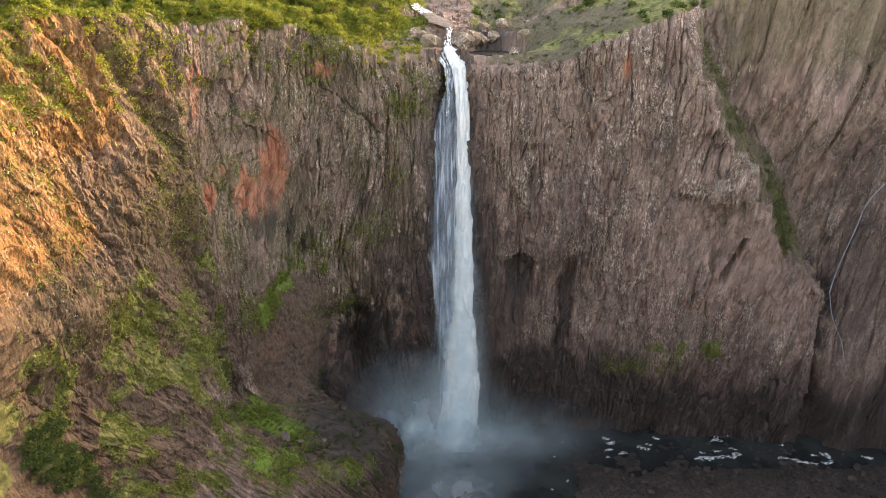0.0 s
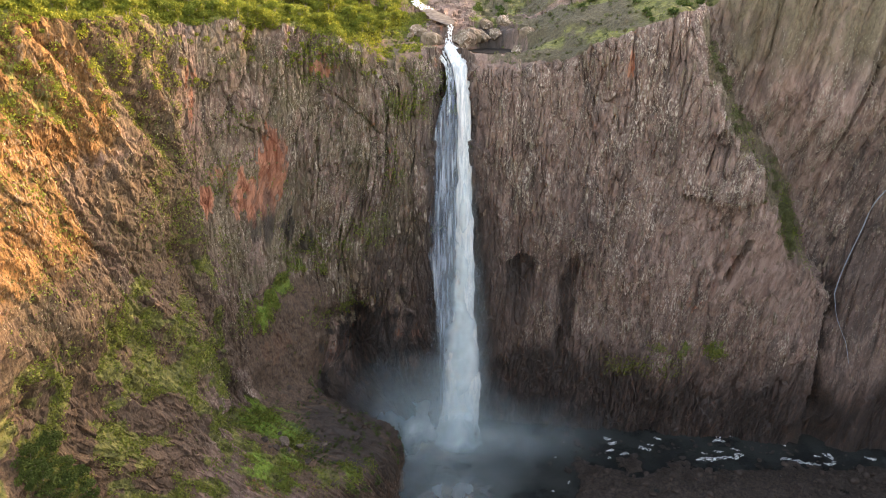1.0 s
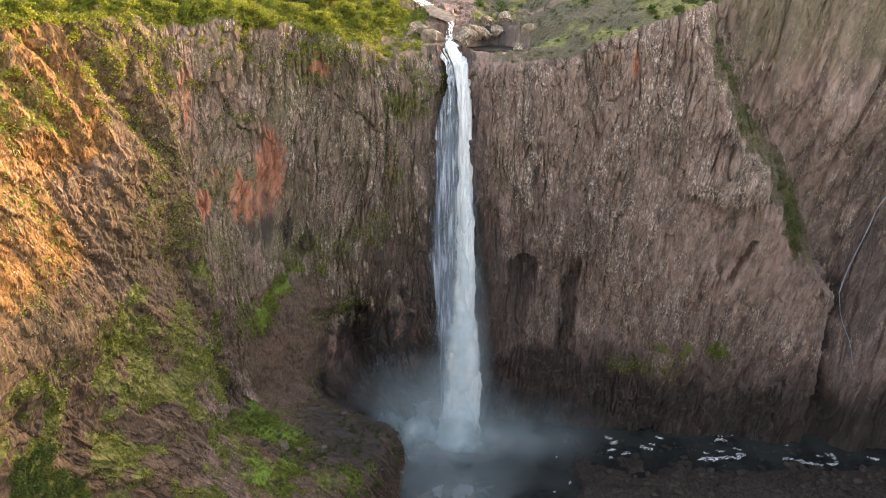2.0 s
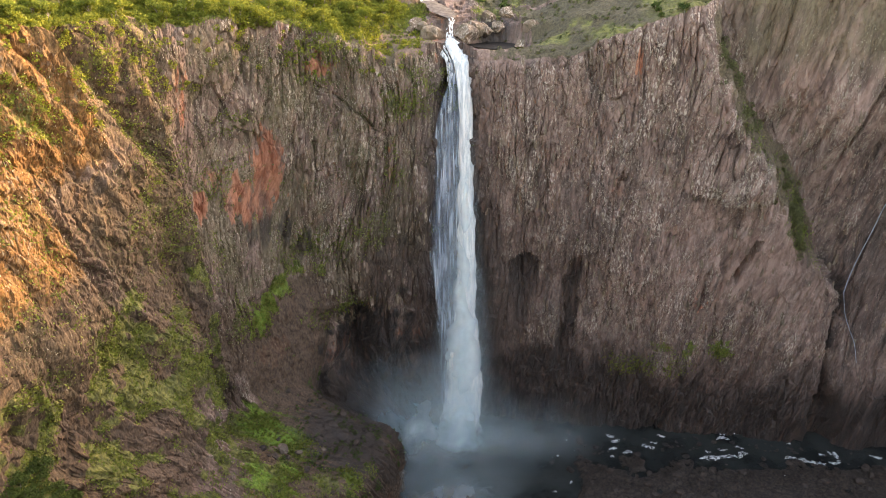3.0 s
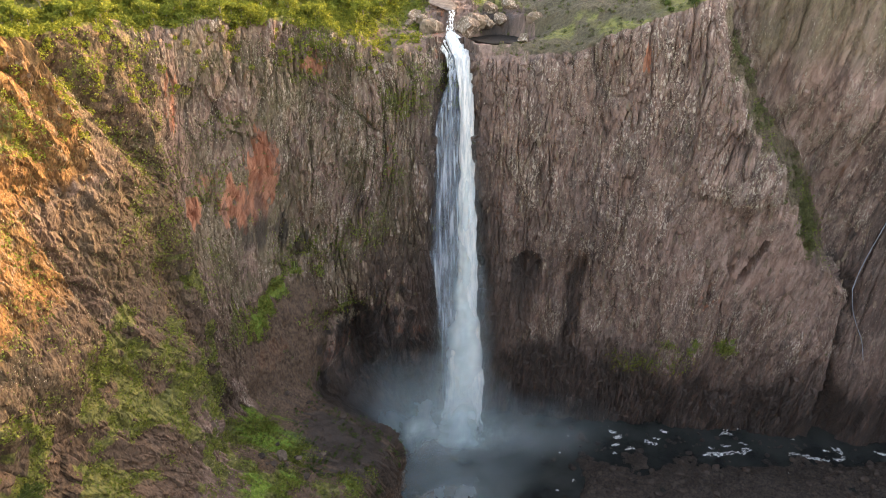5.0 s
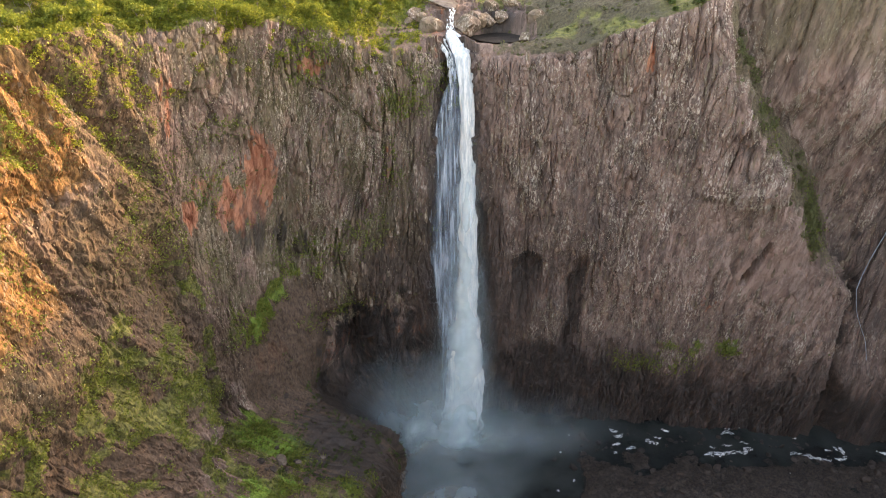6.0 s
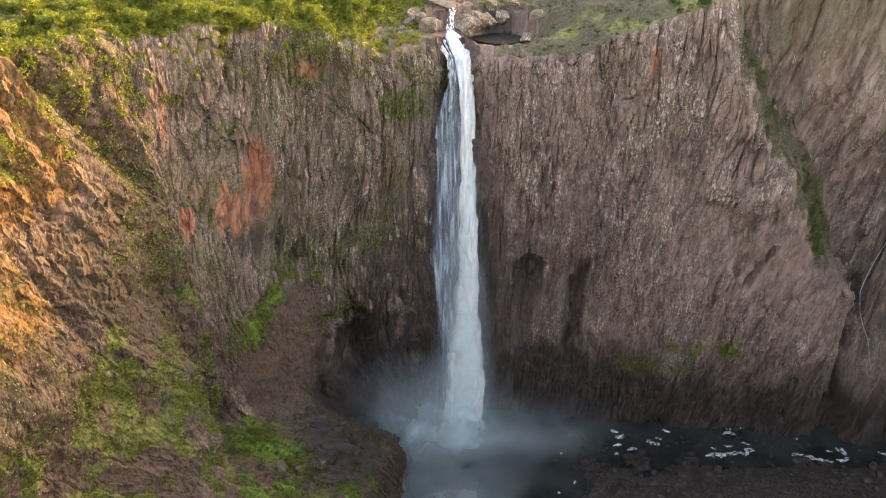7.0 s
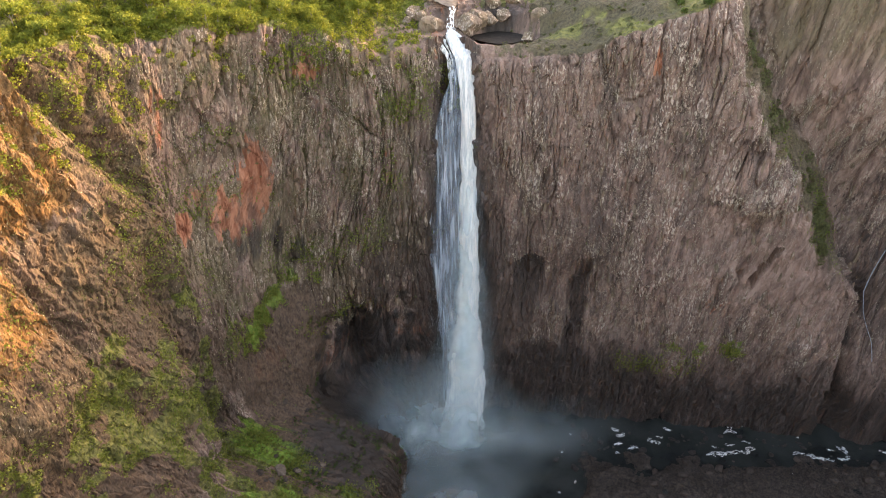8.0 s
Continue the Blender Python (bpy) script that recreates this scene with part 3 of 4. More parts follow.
moss = moss * (1 - 0.45 * near_spur)
tan = most(patch(-87, 300, 82, 7, 5), patch(-84, 318, 72, 6, 5), patch(-70, 300, 64, 5, 4, 0.8))
soil_sun = np.maximum(soil_sun, tan)
moss = moss * (1 - bare) * (1 - 0.9 * tan) * (1 - np.clip(rust * 1.2, 0, 1))
lush = most(shelf * 0.8, patch(-98, 334, 74, 11, 9), patch(-84, 328, 69, 9, 7), patch(-90, 288, 82, 9, 8, 0.9), patch(-77, 295, 72, 9, 7), patch(-50, 313, 57, 6, 6, 0.8), patch(138, 410, 77, 4, 4, 0.4), patch(155, 410, 77, 3, 5, 0.5), patch(174, 409, 77, 5, 6, 0.6), patch(-73, 396, 139, 3, 4))
fall_x = 5.0 + (260 - Z) * 0.025
# wet near the fall; painted shade in cave, hollows, overhang, gully, basin and slots
wet_shade = most(np.clip(1.5 - np.abs(X - fall_x) / (9 + np.clip(260 - Z, 0, 260) * 0.15), 0, 1) * (Z < 262) * np.clip((Y - 396) / 10, 0, 1),
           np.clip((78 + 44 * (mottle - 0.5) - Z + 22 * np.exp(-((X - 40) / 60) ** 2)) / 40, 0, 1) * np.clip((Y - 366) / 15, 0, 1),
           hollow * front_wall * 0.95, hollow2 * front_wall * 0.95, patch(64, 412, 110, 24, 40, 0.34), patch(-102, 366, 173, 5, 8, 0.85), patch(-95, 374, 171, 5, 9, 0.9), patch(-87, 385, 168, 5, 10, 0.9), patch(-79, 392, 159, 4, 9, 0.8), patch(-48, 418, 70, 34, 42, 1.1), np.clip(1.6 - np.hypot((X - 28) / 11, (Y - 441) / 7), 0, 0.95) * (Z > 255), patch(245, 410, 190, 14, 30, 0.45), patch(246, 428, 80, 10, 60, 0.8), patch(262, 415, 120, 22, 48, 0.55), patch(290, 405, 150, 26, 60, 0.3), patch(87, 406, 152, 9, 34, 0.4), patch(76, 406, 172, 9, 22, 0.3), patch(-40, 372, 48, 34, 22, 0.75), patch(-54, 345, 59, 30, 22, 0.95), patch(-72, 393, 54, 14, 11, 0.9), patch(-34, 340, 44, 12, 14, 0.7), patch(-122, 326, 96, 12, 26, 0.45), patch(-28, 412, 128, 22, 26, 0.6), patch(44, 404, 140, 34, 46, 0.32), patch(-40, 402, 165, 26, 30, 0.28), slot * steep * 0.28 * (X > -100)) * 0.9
edge = (0.3 + 0.7 * np.clip((relief - 0.3) / 2.2, 0, 1)) * steep ** 2 * (1 - dome) * (1 - 0.8 * shoulder) * (1 - 0.9 * farside * np.clip((Z - 232) / 20, 0, 1)) * (1 - 0.75 * sunny) * (1 - np.clip(rust, 0, 0.9))
# bare earth, plus painted shade beyond the spur, low down and in the gully
earth_shade = most(patch(-122, 322, 110, 16, 50), dome * 0.95, shoulder * 0.8, (1 - steep) * np.clip((120 - Z) / 20, 0, 1), sunny * (0.82 + 0.18 * np.clip((215 - Z) / 40, 0, 1) - 0.55 * np.clip((Z - 225) / 18, 0, 1) * np.clip((300 - Y) / 15, 0, 1)) * (1 - 0.75 * on_spur * np.clip((Z - 195) / 20, 0, 1)), np.clip((X + 84) / 8, 0, 1) * np.clip((-8 - X) / 6, 0, 1) * (Y < 412) * np.clip((66 - Z) / 8, 0, 1), patch(-60, 355, 62, 40, 26, 0.9) * (1 - steep), patch(-58, 392, 118, 34, 34, 0.75), patch(-34, 408, 150, 30, 24, 0.6), patch(-86, 371, 98, 28, 30, 0.9), patch(-114, 346, 122, 20, 34, 0.8), patch(-108, 352, 160, 10, 14, 0.6))
dull = np.clip((X - 15) / 15, 0, 1) * np.clip((116 - X) / 16, 0.15, 1) * np.clip((Z - 245) / 10, 0, 1) * np.clip((0.66 - fbm2(X / 14, Y / 14, 190)) * 9, 0, 1)
# pink rock; the widest far-wall patch paints haze in as paler colour
pink = most(patch(-114.5, 347.5, 187, 3.5, 7), patch(205, 410, 235, 60, 52, 0.45), patch(190, 408, 250, 16, 22, 0.8), patch(220, 420, 195, 16, 16, 0.9), patch(186, 392, 142, 30, 34), patch(148, 400, 150, 24, 34, 0.7), patch(215, 398, 115, 18, 34, 0.8), patch(205, 415, 225, 40, 34, 0.7), patch(130, 395, 215, 24, 30, 0.4))
olive = most(np.clip((-12 - X) / 20, 0, 1) * np.clip((Z - 120) / 30, 0, 1) * (1 - 0.7 * sunny) * np.clip(0.5 + (fbm2(S / 15, Z / 18, 155) - 0.5) * 4, 0, 0.85), farside * np.clip((Z - 245) / 20, 0, 0.8), shoulder * 0.8) * (1 - np.clip(rust, 0, 1)) * (1 - dome)
masks = {"olive": olive, "pink": pink, "dull": dull, "earth_shade": earth_shade, "rust": rust, "soil_sun": soil_sun, "moss": moss, "lush": lush, "wet_shade": wet_shade, "edge": edge}


CLIFFS, CLIFF_OF = {}, {}


def slice_of(name, a, b, label, lo=0, hi=None):
    c = slice(a, b + 1)
    rows = slice(lo, hi)
    CLIFFS[name] = (a, b)
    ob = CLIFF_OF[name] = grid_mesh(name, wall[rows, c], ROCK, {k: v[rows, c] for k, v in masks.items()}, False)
    return tagged(ob, label, "cliff", "", "structure")


def column_at(station):
    return int(np.argmin(np.abs(u_of - station)))


LEFT_END, NOTCH, SPUR_END = column_at(6.5), column_at(12.0), column_at(19.6)
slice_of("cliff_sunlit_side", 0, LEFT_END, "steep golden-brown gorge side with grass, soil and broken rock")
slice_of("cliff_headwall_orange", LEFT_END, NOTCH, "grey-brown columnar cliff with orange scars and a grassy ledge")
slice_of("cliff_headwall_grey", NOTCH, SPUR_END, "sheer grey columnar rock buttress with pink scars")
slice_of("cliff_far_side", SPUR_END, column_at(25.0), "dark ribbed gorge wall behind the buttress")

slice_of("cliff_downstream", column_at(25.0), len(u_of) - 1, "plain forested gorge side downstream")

# ---- river bed, pool ----
bx = np.concatenate([np.linspace(-320, -70, 25, endpoint=False), np.linspace(-70, 330, 260, endpoint=False), np.linspace(330, 560, 25)])
by = np.concatenate([np.linspace(-700, 250, 60, endpoint=False), np.linspace(250, 460, 170)])
GX, GY = np.meshgrid(bx, by)
bank = np.clip((396 - GY - 46 * (fbm2(GX / 18, GY / 18, 4, 5) - 0.5)) / 16, 0, 1) * np.clip((GX - 74 - 22 * (fbm2(GX / 20, GY / 20, 6) - 0.5) + (GY - 390) * 0.1) / 12, 0, 1)
GZ = -4.0 + bank * 5.5 + (fbm2(GX / 7, GY / 7, 2, 5) - 0.5) * 4.0 * (0.4 + bank)
tagged(grid_mesh("river_bed", np.stack([GX, GY, GZ], -1), BED), "dark stony gorge floor of gravel and rubble", "ground", "", "structure")
wx, wy = np.meshgrid(np.linspace(-60, 480, 150), np.concatenate([np.linspace(-600, 330, 40, endpoint=False), np.linspace(330, 446, 70)]))
wz = (fbm2(wx / 6, wy / 6, 12) - 0.5) * 0.5
tagged(grid_mesh("water", np.stack([wx, wy, wz], -1), WATER), "dark teal plunge pool and river at the foot of the falls", "water", "", "structure")

# ---- the stream above the lip ----
def ribbon(name, a, b, halves, material, label, rough):
    t = np.linspace(a, b, 70)
    line = spline(np.array(CHANNEL), t)
    half = np.interp(t, np.linspace(a, b, len(halves)), halves)
    side = np.linspace(-1, 1, 17)
    ragged = 1 + (fbm2(t[:, None] * 6 + side[None] * 0.6, side[None] + 0 * t[:, None] + 9, 45) - 0.5) * 0.7
    sx = line[:, None, 0] + half[:, None] * side[None] * ragged
    sy = line[:, None, 1] + half[:, None] * side[None] * 0.45
    sz = line[:, None, 2] + 0.35 + (fbm2(sx / 1.2, sy / 1.2, 44) - 0.5) * rough - 0.4 * side[None] ** 2
    return tagged(grid_mesh(name, np.stack([sx, sy, sz], -1), material), label, "water", "", "structure")


ribbon("chute", 0.0, 3.0, [3.4, 2.4, 1.7, 1.4, 1.6], TORN, "narrow white chute of water above the lip", 0.8)
ribbon("stream", 3.0, 5.2, [1.8, 4.5, 6.0, 5.0, 4.0], SHALLOW, "shallow grey-brown stream sliding over bare rock", 0.15)
ribbon("riffle", 5.2, 7.0, [4.0, 3.0, 3.0], TORN, "white riffle in the stream above the falls", 0.9)
qa, qr = np.meshgrid(np.linspace(0, 2 * np.pi, 60), np.linspace(0, 1, 12))
qx = 28 + 15 * qr * np.cos(qa) * (1 + 0.12 * np.sin(qa * 3))
qy = 428 + 11.5 * qr * np.sin(qa) * (1 + 0.10 * np.cos(qa * 4))
tagged(grid_mesh("basin_water", np.stack([qx, qy, 260.2 + 0.02 * np.sin(qx * 3 + qy)], -1), SHALLOW_DARK), "still dark pool in the rock basin behind the lip", "water", "", "structure")

# ---- the waterfall ----
def part(name, ob_data, parent, label=""):
    ob = new(name, ob_data)
    ob.parent = parent
    if label:
        ob["label"] = label
    return ob


def column_of_water(name, heights, lefts, rights, front, thick, material, seed, rows=420, around=56, lump=1.0):
    z = np.linspace(heights[0], heights[-1], rows)
    order = np.argsort(heights)
    h = np.array(heights)[order]
    lo = np.interp(z, h, np.array(lefts)[order])
    hi = np.interp(z, h, np.array(rights)[order])
    yc = np.interp(z, h, np.array(front)[order])
    a = np.linspace(0, 2 * np.pi, around)
    cx, half_w = (lo + hi) / 2, (hi - lo) / 2
    ca, sa = np.cos(a)[None], np.sin(a)[None]
    wob = fbm2(np.broadcast_to(ca * 2.2 + 7, (rows, around)) + sa * 0.7, np.broadcast_to(z[:, None] / 22, (rows, around)), seed, 4) - 0.5
    fine = fbm2(np.broadcast_to(ca * 9 + 20, (rows, around)) + sa * 2, np.broadcast_to(z[:, None] / 9, (rows, around)), seed + 4, 3) - 0.5
    wob[:, -1], fine[:, -1] = wob[:, 0], fine[:, 0]
    swell = 1 + (wob * 0.55 + fine * 0.35) * lump
    x = cx[:, None] + half_w[:, None] * ca * swell
    y = yc[:, None] + np.minimum(half_w, thick)[:, None] * sa * swell
    zz = np.broadcast_to(z[:, None], x.shape) + fine * 1.5
    return grid_mesh(name, np.stack([x, y, zz], -1), material, {"solid": np.clip((zz + 2) / 30, 0, 1)})


waterfall = tagged(new("waterfall"), "tall white waterfall plunging from a notch in the cliff into spray", "waterfall")
waterfall.location = (8, 414, 0)
waterfall.empty_display_size = 5
bpy.context.view_layer.update()


def under(ob, parent, label=""):
    ob.parent = parent
    ob.matrix_parent_inverse = Matrix.Translation(parent.location).inverted()
    if label:
        ob["label"] = label
    return ob


HEIGHTS = [264.0, 261.5, 257, 253, 238, 219, 194, 158, 120, 80, 37, -2]
core = column_of_water("core", HEIGHTS, [1.5, 0.5, 2.5, 5.4, 7.0, 7.6, 8.2, 8.0, 6.6, 4, 0, -3], [4.5, 9, 12.5, 14, 15.5, 16, 16.6, 17.6, 19.0, 21.0, 23, 26],
                       [428, 423.5, 418.8, 415.8, 413.2, 412.6, 412.6, 412.8, 413, 413, 413, 413], 2.6, CORE, 3)
under(core, waterfall, "dense white plume of falling water")
veil = column_of_water("veil", [255, 247, 240, 228, 212, 194, 158, 120, 80, 30], [3.2, 2.6, 1.8, -2.0, -7, -9.6, -9.4, -6.4, -4, -2], [5.5, 7, 8, 10, 11, 12, 12, 11, 10, 10],
                       [418, 416, 414.7, 414, 414.3, 414.5, 414.5, 414.5, 414, 414], 2.0, VEIL, 8)
under(veil, waterfall, "thin bluish veil of water beside the plume")
for k, (heights, lefts, rights, fronts) in enumerate((
        ([261.5, 259, 256.5, 254, 250, 244, 236, 226], [-6.8, -5.2, -2.8, 0.0, 1.6, 2.2, 2.4, 1.6], [-4.6, -1.6, 0.8, 2.4, 3.2, 3.5, 3.9, 3.2], [424, 421.5, 419.6, 418, 416.4, 415.2, 414.4, 413.9]),
        ([261, 259, 256, 252, 246], [-1.4, -0.6, 1.6, 3.0, 3.6], [0.6, 0.8, 2.6, 4.0, 4.6], [422.5, 421, 419.2, 417.2, 415.4]),
        ([263.0, 262.2, 261.2, 260.2], [-7.6, -9.0, -8.2, -7.0], [-6.0, -5.6, -6.0, -6.2], [425.5, 424.6, 423.8, 423]),
        ([256, 252, 248, 243], [-0.2, 0.8, 1.2, 1.4], [0.3, 1.5, 1.8, 1.7], [418.6, 417, 415.8, 414.9]),
        ([240, 228, 212, 194, 168, 140], [1.4, -2.2, -6.6, -9.2, -9.7, -9.0], [1.9, -1.2, -5.4, -8.0, -8.6, -8.8], [414, 413.4, 413, 412.7, 412.6, 412.6]),
        ([238, 210, 180, 150, 110], [2.8, 0.6, -0.6, -1.4, -3], [3.4, 2.0, 1.2, 0.2, -2.7], [413.4, 412.6, 412.2, 412, 412]),
        ([226, 200, 170, 140, 100], [-2.4, -4.4, -5.2, -5.6, -5], [-2.0, -3.4, -4.0, -4.6, -4.8], [413, 412.6, 412.4, 412.3, 412.3]))):
    strand = column_of_water("strand", heights, lefts, rights, fronts, 0.7, TORN if k < 4 else VEIL, 12 + k, 130, 24, 1.8)
    under(strand, waterfall, "side strand of white water")

rng = np.random.default_rng(5)


def mist_material():
    n = Nodes("drifting_mist", 1.0, 0.0)
    f = n.noise(0.06, 0.06, 0.045, 5, 0.5, 0.3)
    colour = n.mix(n.ramp(f, 0.35, 0.65), (0.66, 0.83, 0.84), (0.80, 0.93, 0.94))
    kinds = [n.tree.nodes.new(k) for k in ("ShaderNodeBsdfDiffuse", "ShaderNodeBsdfTranslucent", "ShaderNodeBsdfTransparent", "ShaderNodeMixShader", "ShaderNodeMixShader")]
    diffuse, through_light, clear, lit, veiled = kinds
    n.put(diffuse.inputs["Color"], colour)
    n.put(through_light.inputs["Color"], colour)
    lit.inputs[0].default_value = 0.5
    n.link(diffuse.outputs[0], lit.inputs[1])
    n.link(through_light.outputs[0], lit.inputs[2])
    n.link(n.math("MULTIPLY", n.attr("thickness"), n.ramp(f, 0.3, 0.7, 0.45, 1.0)), veiled.inputs[0])
    n.link(clear.outputs[0], veiled.inputs[1])
    n.link(lit.outputs[0], veiled.inputs[2])
    n.link(veiled.outputs[0], n.tree.nodes["Material Output"].inputs["Surface"])
    return n.mat


MIST = mist_material()
scene.cycles.transparent_max_bounces = 32


def billow(cx, cy, rx, ry, rz, most_dense, seed, label, soft=0.55):
    """A rounded bank of mist, thinning out towards its sides and its top."""
    a, b = np.meshgrid(np.linspace(-1.75, 1.75, 90), np.linspace(0, 1.5, 46))
    lump = 1 + (fbm2(a * 1.5 + 5, b * 1.6, seed, 3) - 0.5) * 0.12
    x = cx + rx * np.sin(a) * np.cos(b) * lump
    y = cy - ry * np.cos(a) * np.cos(b) * lump
    z = rz * np.sin(b) * lump - 0.5
    across, up = (x - cx) / rx, np.clip(z / rz, 0, 1)
    density = np.minimum(most_dense * np.clip(1 - np.abs(across), 0, 1) ** 1.3 * (1 - up) ** 0.7 * np.clip(np.cos(a * 0.88), 0, 1) ** 0.7, 0.8) * np.clip((z + 0.5) / (soft * rz), 0, 1)
    return under(grid_mesh("mist", np.stack([x, y, z], -1), MIST, {"thickness": density}), waterfall, label)


BANKS = [(-23, 404, 52, 23, 80, 31, ((1.0, 0.95), (0.7, 1.15)), 0.40, "drifting mist billowing against the cave beside the fall"),
         (11, 411, 42, 20, 58, 33, ((1.1, 0.8), (0.72, 1.2)), 0.26, "dense white spray where the fall lands"),
         (52, 409, 76, 22, 42, 34, ((1.0, 0.36), (0.72, 0.36)), 0.45, "thin mist drifting over the river"),
         (2, 405, 74, 66, 34, 35, ((1.0, 0.66),), 0.5, "low pale mist creeping over the pool")]
for cx, cy, rx, ry, rz, seed, shells, soft, words in BANKS:
    for size, dense in shells:
        billow(cx, cy, rx * size, ry * size, rz * size, dense, seed, words, soft)


def feather():
    """The torn veil of spray that the plume drags down with it."""
    c, z = np.meshgrid(np.linspace(-1, 1, 50), np.linspace(1, 225, 160))
    lo = np.interp(z, [0, 60, 120, 200, 225], [-24, -15, -4, 5, 9])
    hi = np.interp(z, [0, 60, 120, 200, 225], [44, 35, 27, 19, 17])
    tear = (fbm2(c * 3, z / 14, 61, 4) - 0.5) * 5 * np.abs(c)
    x = (lo + hi) / 2 + (hi - lo) / 2 * c + tear
    y = 409.5 - 1.5 * np.cos(c * 1.5) + (fbm2(c * 5, z / 10, 62) - 0.5) * 1.5
    density = 0.8 * np.clip(1 - np.abs(c), 0, 1) ** 1.3 * np.clip((225 - z) / 120, 0, 1) ** 0.7 * np.clip((z - 22) / 45, 0, 1)
    return under(grid_mesh("feather", np.stack([x, y, z], -1), MIST, {"thickness": density}), waterfall, "soft torn edges of spray round the plume")


feather()


def spray_cloud(count, cx, cy, spread_x, spread_y, high, lean):
    r = rng.normal(size=(count, 3))
    h = np.abs(r[:, 2]) * high
    x = cx + r[:, 0] * spread_x * (0.6 + 0.6 * np.exp(-h / high)) + lean * h
    y = cy + r[:, 1] * spread_y
    keep = rng.random(count) < np.clip((fbm2(x / 14, (y + h) / 14, 19, 4) - 0.3) * 1.6, 0, 1)
    return np.stack([x, y, h + 0.5], 1)[keep]


clouds = np.concatenate([spray_cloud(26000, 8, 404, 14, 6, 12, 0.0), spray_cloud(9000, -15, 402, 20, 8, 14, -0.2), spray_cloud(9000, 34, 402, 18, 8, 7, 0.2)])
mist = part("droplets", soup("droplets", clouds, rng.uniform(0.05, 0.11, len(clouds)), SPRAY, rng), waterfall, "fine drops thrown up where the fall lands")
mist.matrix_parent_inverse = Matrix.Translation(waterfall.location).inverted()
n_drop = 5000
dz = rng.uniform(0, 130, n_drop)
edge_l, edge_r = np.interp(dz, [0, 80, 194, 230], [-8, -6, -9, 0]), np.interp(dz, [0, 80, 120, 194, 230], [28, 24, 21, 17, 15.5])
dx = np.where(rng.random(n_drop) < 0.4, edge_l, edge_r) + rng.normal(size=n_drop) * np.interp(dz, [0, 120, 200], [5.0, 2.2, 0.8])
drops = np.stack([dx, 412 + rng.normal(size=n_drop) * 3, dz], 1)
fringe = part("fringe", soup("fringe", drops, rng.uniform(0.05, 0.11, n_drop), SPRAY, rng, 2.0), waterfall, "feathered drops along the edges of the fall")
fringe.matrix_parent_inverse = Matrix.Translation(waterfall.location).inverted()


# ---- living things and loose stones ----
area = np.linalg.norm(np.cross(np.gradient(wall, axis=1), np.gradient(wall, axis=0)), axis=2)


def scatter(weight, count, seed):
    """Indices of grid places picked in proportion to area and weight."""
    r = np.random.default_rng(seed)
    w = (area * weight).reshape(-1)
    return r.choice(w.size, size=count, p=w / w.sum(), replace=True), r


flat_wall = wall.reshape(-1, 3)
flat_normal = shaped.reshape(-1, 3)
VIEW = (Y > 190) * (u_of[None, :] > 0.9) * (u_of[None, :] < 23.2) * (Z < 345) * np.clip((760 - Y) / 100, 0, 1)


def tufts(name, weight, count, low, high, tall, material, label, seed, lift=0.3):
    """Thin upright blades on the rock, as one object of stuff."""
    idx, r = scatter(weight * VIEW, count, seed)
    p = flat_wall[idx] + flat_normal[idx] * lift + r.normal(size=(count, 3)) * np.array((0.8, 0.8, 0.25))
    me = soup(name, p, r.uniform(low, high, count), material, r, tall)
    return tagged(new(name, me), label, "plants", "", "stuff")


def leafy(name, weight, count, leaves, radius, leaf, material, label, seed):
    """Low rounded shrubs of many leaves, as one object of stuff."""
    idx, r = scatter(weight * VIEW, count, seed)
    size = r.uniform(0.5, 1.3, count) * radius
    centre = flat_wall[idx] + flat_normal[idx] * (size * 0.35)[:, None]
    ball = r.normal(size=(count, leaves, 3))
    ball /= np.linalg.norm(ball, axis=2)[:, :, None]
    ball *= r.uniform(0.45, 1.0, (count, leaves, 1)) ** 0.6
    p = (centre[:, None] + ball * size[:, None, None] * np.array((1.0, 1.0, 0.8))).reshape(-1, 3)
    me = soup(name, p, r.uniform(0.6, 1.2, len(p)) * leaf, material, r)
    return tagged(new(name, me), label, "plants", "", "stuff")


LEAF_MID = leaf_material("bush_leaves", (0.10, 0.135, 0.024), (0.16, 0.185, 0.035), (0.065, 0.09, 0.018))
LEAF_DULL = leaf_material("dusty_leaves", (0.115, 0.125, 0.045), (0.17, 0.165, 0.068), (0.075, 0.085, 0.034))
STRAW = foam_material("dry_straw", (0.30, 0.25, 0.17), (0.52, 0.44, 0.32), False)
on_wall = steep * (1 - dome) * (1 - shoulder) * (1 - 0.93 * np.clip(earth_shade, 0, 1) * (Z < 185)) * (Z < 275) * (Z > 68) * (1 - np.clip(wet_shade * 1.3, 0, 1))
tufts("dry_grass", on_wall * (1 + 0.9 * (X < 0)) * (1 - sunny * np.clip((220 - Z) / 40, 0.72, 0.93)) * (1 - np.clip(rust * 1.5, 0, 0.95)) * (0.1 + edge) * (1 - slab * 0.8) * np.clip((fbm2(S / 9, Z / 14, 120) - 0.42) * 7, 0.02, 1), 64000, 0.09, 0.22, 3.0, STRAW,
      "pale dry grass tufts on the cliff ledges", 1)
tufts("cliff_herbs", on_wall * (1 - 0.6 * sunny) * (1 - np.clip(rust * 1.5, 0, 1)) * (X < 0) * (Z > 140) * np.clip((fbm2(S / 12, Z / 12, 240) - 0.40) * 6, 0.03, 1), 45000, 0.10, 0.30, 1.6, LEAF_DULL, "olive herbs and ferns in the cracks of the cliff", 7)
